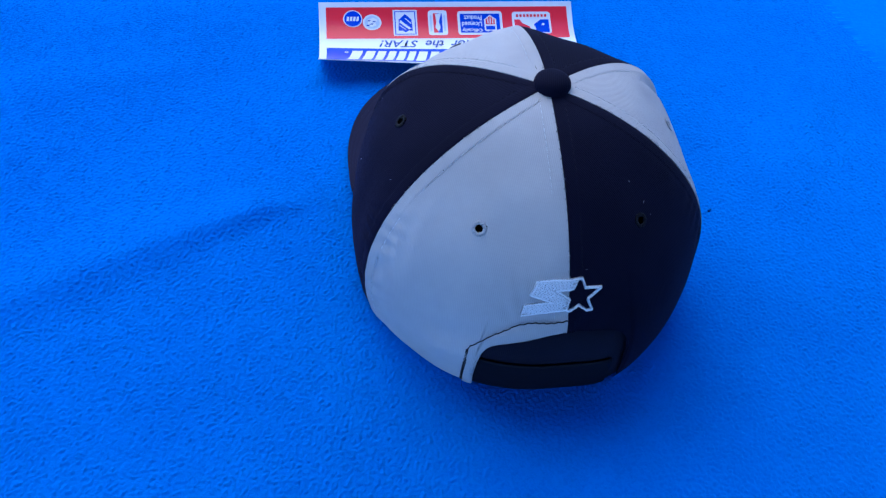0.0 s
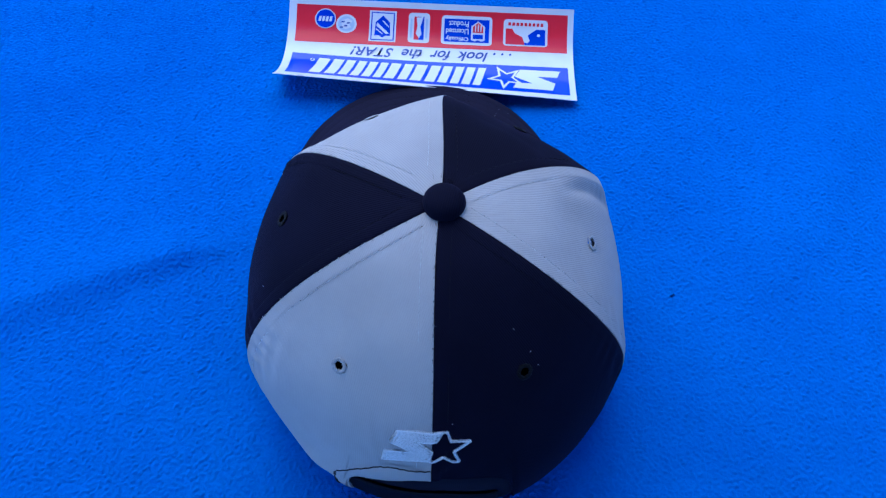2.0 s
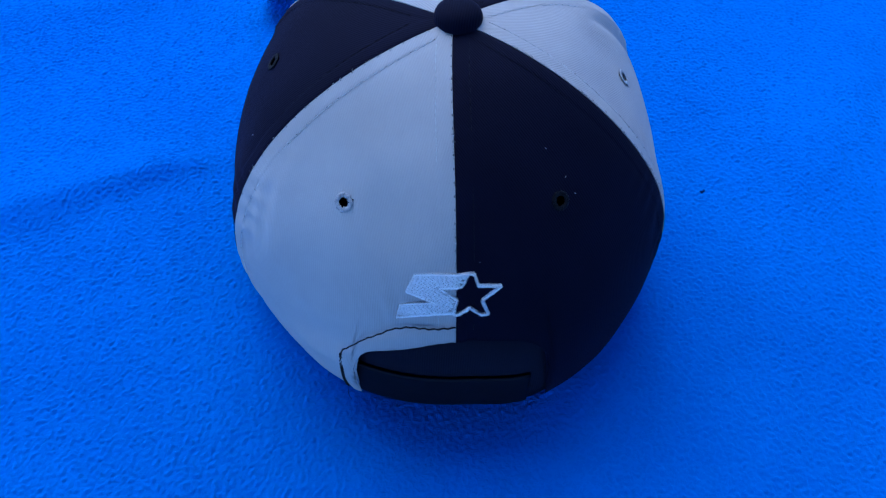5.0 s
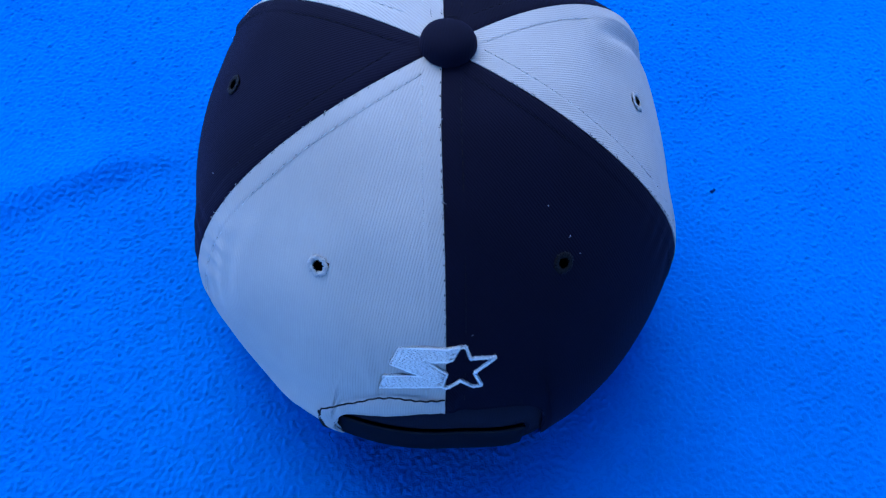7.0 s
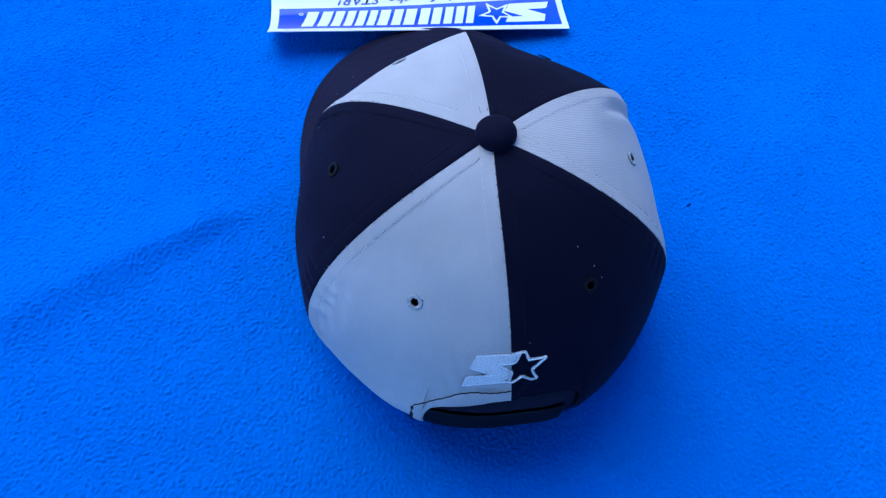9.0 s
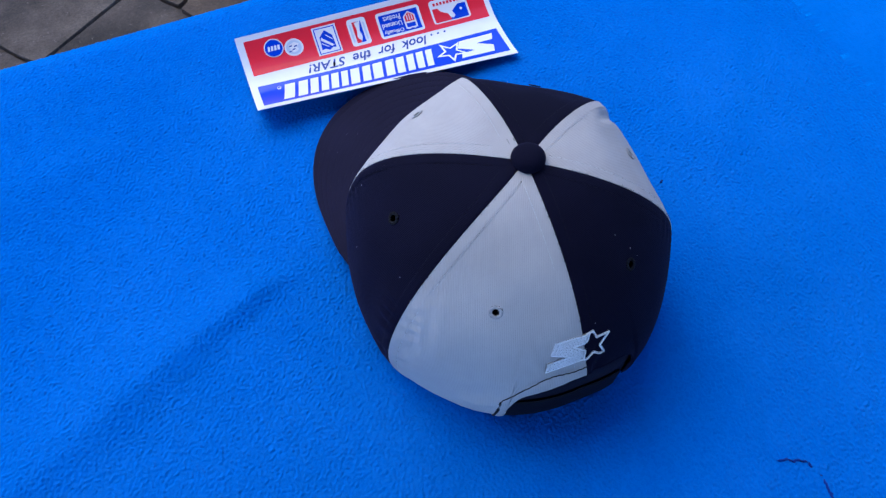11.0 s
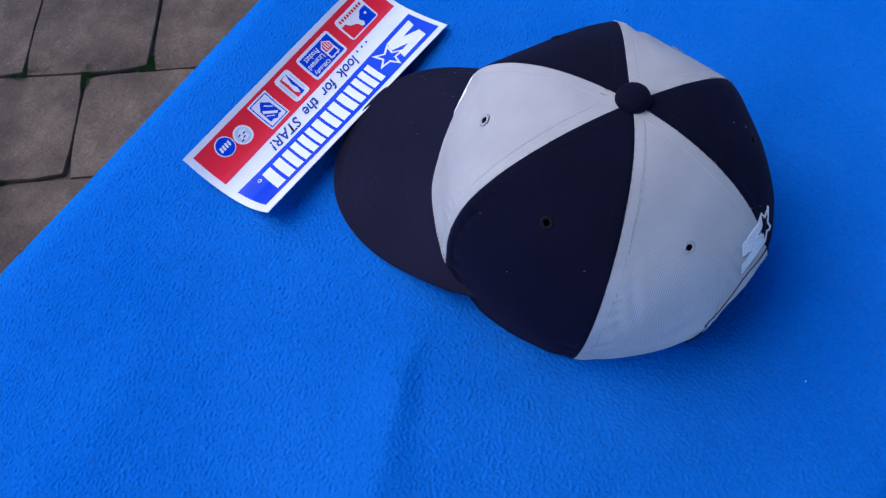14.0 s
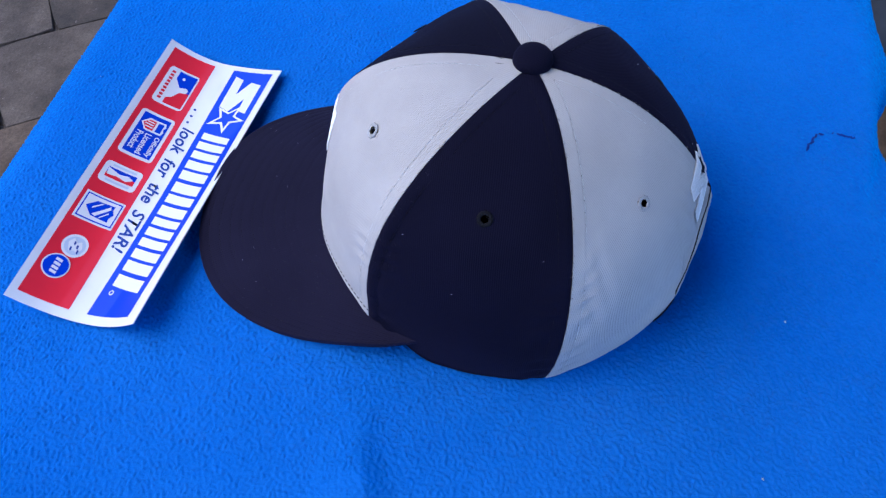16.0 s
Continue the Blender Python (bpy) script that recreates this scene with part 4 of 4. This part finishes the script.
def rect(a0, b0, a1, b1, slant=0.0, r=0.0):
    if r:
        q = r * CH / CL
        return [(a0 + q, b0), (a1 - q, b0), (a1 - q * 0.3, b0 + r * 0.3), (a1, b0 + r), (a1, b1 - r), (a1 - q * 0.3, b1 - r * 0.3), (a1 - q, b1), (a0 + q, b1), (a0 + q * 0.3, b1 - r * 0.3), (a0, b1 - r), (a0, b0 + r), (a0 + q * 0.3, b0 + r * 0.3)]
    return [(a0, b0), (a1, b0), (a1 + slant, b1), (a0 + slant, b1)]


def disc(a, b, r, n=28):
    return [(a + r * math.cos(2 * math.pi * k / n), b + r * CL / CH * math.sin(2 * math.pi * k / n)) for k in range(n)]


def card_body():
    n, m = 60, 30
    top = np.array([[card_at(i / (n - 1), j / (m - 1)) for j in range(m)] for i in range(n)])
    low = np.array([[card_at(i / (n - 1), j / (m - 1), -0.0005) for j in range(m)] for i in range(n)])
    verts = np.concatenate([top.reshape(-1, 3), low.reshape(-1, 3)])
    o = n * m
    faces = grid_faces(n, m) + grid_faces(n, m, o, True)
    # the cut rim has corners of its own, so that the faces keep flat to their edge
    ring = [(i, 0) for i in range(n)] + [(n - 1, j) for j in range(1, m)] + [(i, m - 1) for i in range(n - 2, -1, -1)] + [(0, j) for j in range(m - 2, 0, -1)]
    s, c = 2 * o, len(ring)
    verts = np.concatenate([verts, [top[q] for q in ring], [low[q] for q in ring]])
    faces += [(s + k, s + c + k, s + c + (k + 1) % c, s + (k + 1) % c) for k in range(c)]
    me = mesh_of("printed_card", verts, faces, CARD)
    return me


card = tagged(new("printed_card"), "curled white card with red and blue printed bands lying on fleece", "card")
card.location = (0, 0, TOP)
bpy.context.view_layer.update()
part("card_sheet", card_body(), card, "glossy white card, curled along its length")
L1, L2, L3, L4 = 0.00012, 0.00024, 0.00036, 0.00048
RED0, RED1, BLUE0, BLUE1 = 0.045, 0.385, 0.562, 0.936
part_red = card_shape("red_band", rect(0.021, RED0, 0.973, RED1), L1, RED, card, "red printed band")
part_blue = card_shape("blue_band", rect(0.021, BLUE0, 0.973, BLUE1), L1, BLUE, card, "blue printed band")


def text_on_card(body, a0, a1, b0, b1, lift, mat, parent, name, shear=0.25, label=""):
    cu = bpy.data.curves.new(name, "FONT")
    cu.body, cu.shear, cu.offset, cu.resolution_u = body, shear, 0.018, 3
    ob = bpy.data.objects.new(name, cu)
    scene.collection.objects.link(ob)
    dg = bpy.context.evaluated_depsgraph_get()
    me = bpy.data.meshes.new_from_object(ob.evaluated_get(dg))
    bpy.data.objects.remove(ob)
    co = np.array([v.co[:] for v in me.vertices])
    lo, hi = co.min(0), co.max(0)
    for v in me.vertices:
        a = a0 + (v.co.x - lo[0]) / (hi[0] - lo[0]) * (a1 - a0)
        b = b0 + (v.co.y - lo[1]) / (hi[1] - lo[1]) * (b1 - b0)
        v.co = card_at(a, print_b(a, b), lift)
    me.materials.clear()
    me.materials.append(mat)
    me.update()
    return part(name, me, parent, label)


text_on_card(". . . look  for  the  STAR!", 0.215, 0.775, 0.415, 0.535, L2, INK, card, "slogan", 0.35, "dark blue printed words")

# brand band: plain slanted bars and a star
edges = [0.298, 0.372, 0.452, 0.545, 0.632, 0.706, 0.785, 0.882]
for a0, a1 in zip(edges, edges[1:]):
    middle, w = (a0 + a1) / 2, a1 - a0
    card_shape("white_bar", rect(a0 + 0.004, 0.615, middle - 0.10 * w, 0.885, 0.022), L2, CARD, part_blue)
    card_shape("white_bar", rect(middle + 0.04 * w, 0.615, a1 - 0.006, 0.885, 0.022), L2, CARD, part_blue)


def star(a, b, r, turn, ratio=0.42):
    out = []
    for k in range(10):
        q = r if k % 2 == 0 else r * ratio
        t = turn + math.pi * k / 5
        out.append((a + q * math.sin(t), b + q * CL / CH * math.cos(t)))
    return out


card_shape("zigzag", [(0.078, 0.885), (0.212, 0.885), (0.200, 0.805), (0.146, 0.80), (0.205, 0.715), (0.186, 0.615), (0.048, 0.615), (0.060, 0.70), (0.128, 0.702), (0.068, 0.785)], L2, CARD, part_blue)
card_shape("star", star(0.236, 0.745, 0.066, 0.15), L3, CARD, part_blue)
card_shape("star_centre", star(0.236, 0.745, 0.045, 0.15), L4, BLUE, part_blue)
card_shape("ring", disc(0.899, 0.645, 0.0075), L2, CARD, part_blue)
card_shape("ring_centre", disc(0.899, 0.645, 0.0045), L3, BLUE, part_blue)

# emblems on the red band
e1 = card_shape("emblem_plate", rect(0.090, 0.115, 0.245, 0.39, r=0.03), L2, CARD, part_red, "white emblem plate")
card_shape("emblem_field", rect(0.098, 0.205, 0.171, 0.375), L3, BLUE, e1)
card_shape("emblem_field", rect(0.171, 0.205, 0.237, 0.375), L3, RED, e1)
card_shape("emblem_figure", [(0.130, 0.205), (0.215, 0.205), (0.205, 0.25), (0.178, 0.29), (0.172, 0.345), (0.160, 0.355), (0.152, 0.325), (0.160, 0.27)], L4, CARD, e1)
card_shape("emblem_spot", disc(0.122, 0.265, 0.0055, 14), L4, CARD, e1)
for k in range(9):
    card_shape("caption_bar", rect(0.106 + k * 0.0142, 0.145, 0.115 + k * 0.0142, 0.175), L3, RED, e1)
e2 = card_shape("emblem_plate", rect(0.285, 0.105, 0.463, 0.405, r=0.03), L2, CARD, part_red, "white emblem plate")
card_shape("emblem_field", rect(0.295, 0.135, 0.453, 0.375), L3, BLUE, e2)
card_shape("emblem_shield", [(0.310, 0.345), (0.323, 0.36), (0.334, 0.345), (0.345, 0.36), (0.358, 0.345), (0.358, 0.20), (0.334, 0.15), (0.310, 0.20)], L4, CARD, e2)
card_shape("shield_bar", [(0.316, 0.265), (0.352, 0.265), (0.352, 0.205), (0.334, 0.165), (0.316, 0.205)], L4 + L1, RED, e2)
card_shape("shield_bar", rect(0.316, 0.285, 0.352, 0.335), L4 + L1, BLUE, e2)
for k in range(3):
    card_shape("shield_slit", rect(0.322 + k * 0.0095, 0.192 if k != 1 else 0.18, 0.326 + k * 0.0095, 0.255), L4 + L2, CARD, e2)
for line, b in (("Officially", 0.305), ("Licensed", 0.23), ("Product", 0.155)):
    text_on_card(line, 0.367, 0.447 if line != "Product" else 0.437, band_b(b), band_b(b + 0.058), L4, CARD, e2, "caption", 0.0)
e3 = card_shape("emblem_plate", rect(0.504, 0.095, 0.579, 0.405, r=0.03), L2, CARD, part_red, "white emblem plate")
card_shape("emblem_field", rect(0.524, 0.13, 0.542, 0.37), L3, BLUE, e3)
card_shape("emblem_field", rect(0.542, 0.13, 0.559, 0.37), L3, RED, e3)
card_shape("emblem_figure", [(0.527, 0.13), (0.551, 0.14), (0.547, 0.22), (0.552, 0.30), (0.540, 0.355), (0.532, 0.30), (0.537, 0.23)], L4, CARD, e3)
for a in (0.511, 0.565):
    card_shape("caption_bar", rect(a, 0.15, a + 0.007, 0.35), L3, PALE, e3)
e4 = card_shape("emblem_plate", rect(0.622, 0.09, 0.716, 0.41), L2, CARD, part_red, "white emblem plate")
card_shape("emblem_field", rect(0.628, 0.105, 0.710, 0.395), L3, BLUE, e4)
card_shape("emblem_field", rect(0.632, 0.115, 0.706, 0.385), L4, CARD, e4)
card_shape("emblem_shield", [(0.641, 0.345), (0.655, 0.340), (0.669, 0.365), (0.683, 0.340), (0.697, 0.345), (0.694, 0.20), (0.669, 0.135), (0.644, 0.20)], L4 + L1, BLUE, e4)
card_shape("shield_bar", [(0.646, 0.315), (0.656, 0.325), (0.692, 0.235), (0.688, 0.205)], L4 + L2, CARD, e4)
card_shape("shield_bar", [(0.666, 0.325), (0.671, 0.325), (0.692, 0.275), (0.692, 0.262)], L4 + L2, CARD, e4)
card_shape("shield_bar", [(0.647, 0.255), (0.647, 0.240), (0.666, 0.185), (0.672, 0.185)], L4 + L2, CARD, e4)
e5 = card_shape("emblem_disc", disc(0.797, 0.232, 0.036), L2, CARD, part_red, "round white emblem")
card_shape("emblem_centre", disc(0.797, 0.232, 0.029), L3, PALE, e5)
card_shape("emblem_figure", [(0.775, 0.20), (0.792, 0.175), (0.816, 0.20), (0.812, 0.245), (0.818, 0.27), (0.798, 0.29), (0.780, 0.265), (0.786, 0.235)], L4, CARD, e5)
for k, (a, b) in enumerate(((0.783, 0.215), (0.792, 0.245), (0.802, 0.205), (0.806, 0.262))):
    card_shape("emblem_streak", rect(a, b, a + 0.011, b + 0.014, 0.003), L4 + L1, INK, e5)
e6 = card_shape("emblem_disc", disc(0.871, 0.19, 0.037), L3 + L1 / 2, CARD, part_red, "round blue emblem")
card_shape("emblem_centre", disc(0.871, 0.19, 0.033), L4 + L1, BLUE, e6)
for k in range(4):
    card_shape("caption_bar", rect(0.8465 + k * 0.0125, 0.165, 0.855 + k * 0.0125, 0.215, 0.003), L4 + L2, CARD, e6)


# ---- paving: slabs laid in broken bond ----
E1, E2 = Vector((0.5769, -0.8168, 0)), Vector((0.8168, 0.5769, 0))
ORIGIN = Vector((0.1851, 1.1523, 0))
PITCH, ROW, JOINT = 0.262, 0.257, 0.004
WIDE = 0.036        # one course is of broader slabs


def slab_mesh(seed, mat):
    r = random.Random(seed)
    bm = bmesh.new()
    lx, ly = PITCH - JOINT, ROW - JOINT
    cs = [(-lx / 2, -ly / 2), (lx / 2, -ly / 2), (lx / 2, ly / 2), (-lx / 2, ly / 2)]
    pts = []
    for (ax, ay), (bx, by) in zip(cs, cs[1:] + cs[:1]):
        for k in range(4):
            t = (k + 0.15) / 4
            pts.append((ax + (bx - ax) * t + r.uniform(-1, 1) * 0.0022, ay + (by - ay) * t + r.uniform(-1, 1) * 0.0022))
    low = [bm.verts.new((x, y, -0.03)) for x, y in pts]
    mid = [bm.verts.new((x, y, -0.005)) for x, y in pts]
    top = [bm.verts.new((x * 0.992, y * 0.992, r.uniform(-0.0006, 0.0006))) for x, y in pts]
    n = len(pts)
    for k in range(n):
        m = (k + 1) % n
        bm.faces.new((low[k], low[m], mid[m], mid[k]))
        bm.faces.new((mid[k], mid[m], top[m], top[k]))
    bm.faces.new(top)
    me = bpy.data.meshes.new("paving_slab")
    bm.to_mesh(me)
    bm.free()
    me.materials.append(mat)
    return me


pavement = tagged(new("pavement"), "worn square concrete paving slabs with mossy joints", "paving", kind="structure")
slabs = [slab_mesh(s, PAVING) for s in range(8)]
dark_slabs = [slab_mesh(s, DARK_PAVING) for s in range(8)]
far_v, far_f = [], []
count = 0
for row in range(-20, 21):
    for col in range(-20, 21):
        shift = {-1: 0.018, 0: 0.006}.get(row, 0.03 if row < -1 else 0.0)
        across = ROW * (row - 0.5) - (WIDE if row < -1 else WIDE / 2 if row == -1 else 0.0)
        c = ORIGIN + E2 * across + E1 * (PITCH * (col + (0.5 if row % 2 == 0 else 0.0)) + shift)
        # the slabs along both ends of the table are darker
        me = RND.choice(dark_slabs if c.y > 0.0 and (c.x > 0.52 or c.x < -0.20) else slabs)
        m = Matrix.Translation((c.x, c.y, RND.uniform(-0.002, 0.0015))) @ Matrix.Rotation(math.atan2(E1.y, E1.x) + RND.choice((0, math.pi)) + RND.uniform(-0.006, 0.006), 4, "Z")
        if row == -1:
            m = m @ Matrix.Diagonal((1, (ROW + WIDE) / ROW, 1, 1))
        if -1.1 < c.x < 1.6 and -1.0 < c.y < 2.1 and count < 280:
            ob = part("paving_slab", me, None)
            ob.parent = pavement
            ob.matrix_basis = m
            count += 1
        else:
            o = len(far_v)
            far_v += [m @ v.co for v in me.vertices]
            far_f += [tuple(i + o for i in p.vertices) for p in me.polygons]
tagged(part("paving_slab", mesh_of("far_paving", far_v, far_f, PAVING, smooth=False), pavement, "more worn concrete slabs further off"), kind="stuff")


def moss_tuft(c, along, length, width):
    """A low cushion of moss in a joint."""
    pieces = []
    for k in range(int(length / 0.00022)):
        t = RND.uniform(-0.5, 0.5)
        p = c + along * (t * length)
        side = Vector((-along.y, along.x, 0)) * RND.gauss(0, width * 0.35)
        p = p + side
        h = RND.uniform(0.004, 0.008)
        r = RND.uniform(0.0012, 0.0026)
        a = RND.uniform(0, 6.28)
        v = [p + Vector((r * math.cos(a + q * 2.09), r * math.sin(a + q * 2.09), -0.008)) for q in range(3)] + [p + Vector((RND.uniform(-1, 1) * r, RND.uniform(-1, 1) * r, h - 0.003))]
        pieces.append((v, [(0, 1, 3), (1, 2, 3), (2, 0, 3)]))
    v, f = gather(pieces)
    ob = part("moss", mesh_of("moss", v, f, MOSS, smooth=False), pavement, "green moss in the joints")
    tagged(ob, kind="stuff")


for x, y, along, ln in ((0.027, 1.355, E1, 0.05), (0.012, 1.342, E2, 0.05), (0.10, 1.262, E1, 0.05), (0.135, 1.245, E1, 0.06), (0.183, 1.145, E2, 0.06), (0.262, 1.052, E1, 0.04), (0.276, 1.056, E2, 0.04), (-0.105, 1.095, E2, 0.05), (-0.152, 1.058, E2, 0.05)):
    moss_tuft(Vector((x, y, 0.0)), along, ln, 0.015)
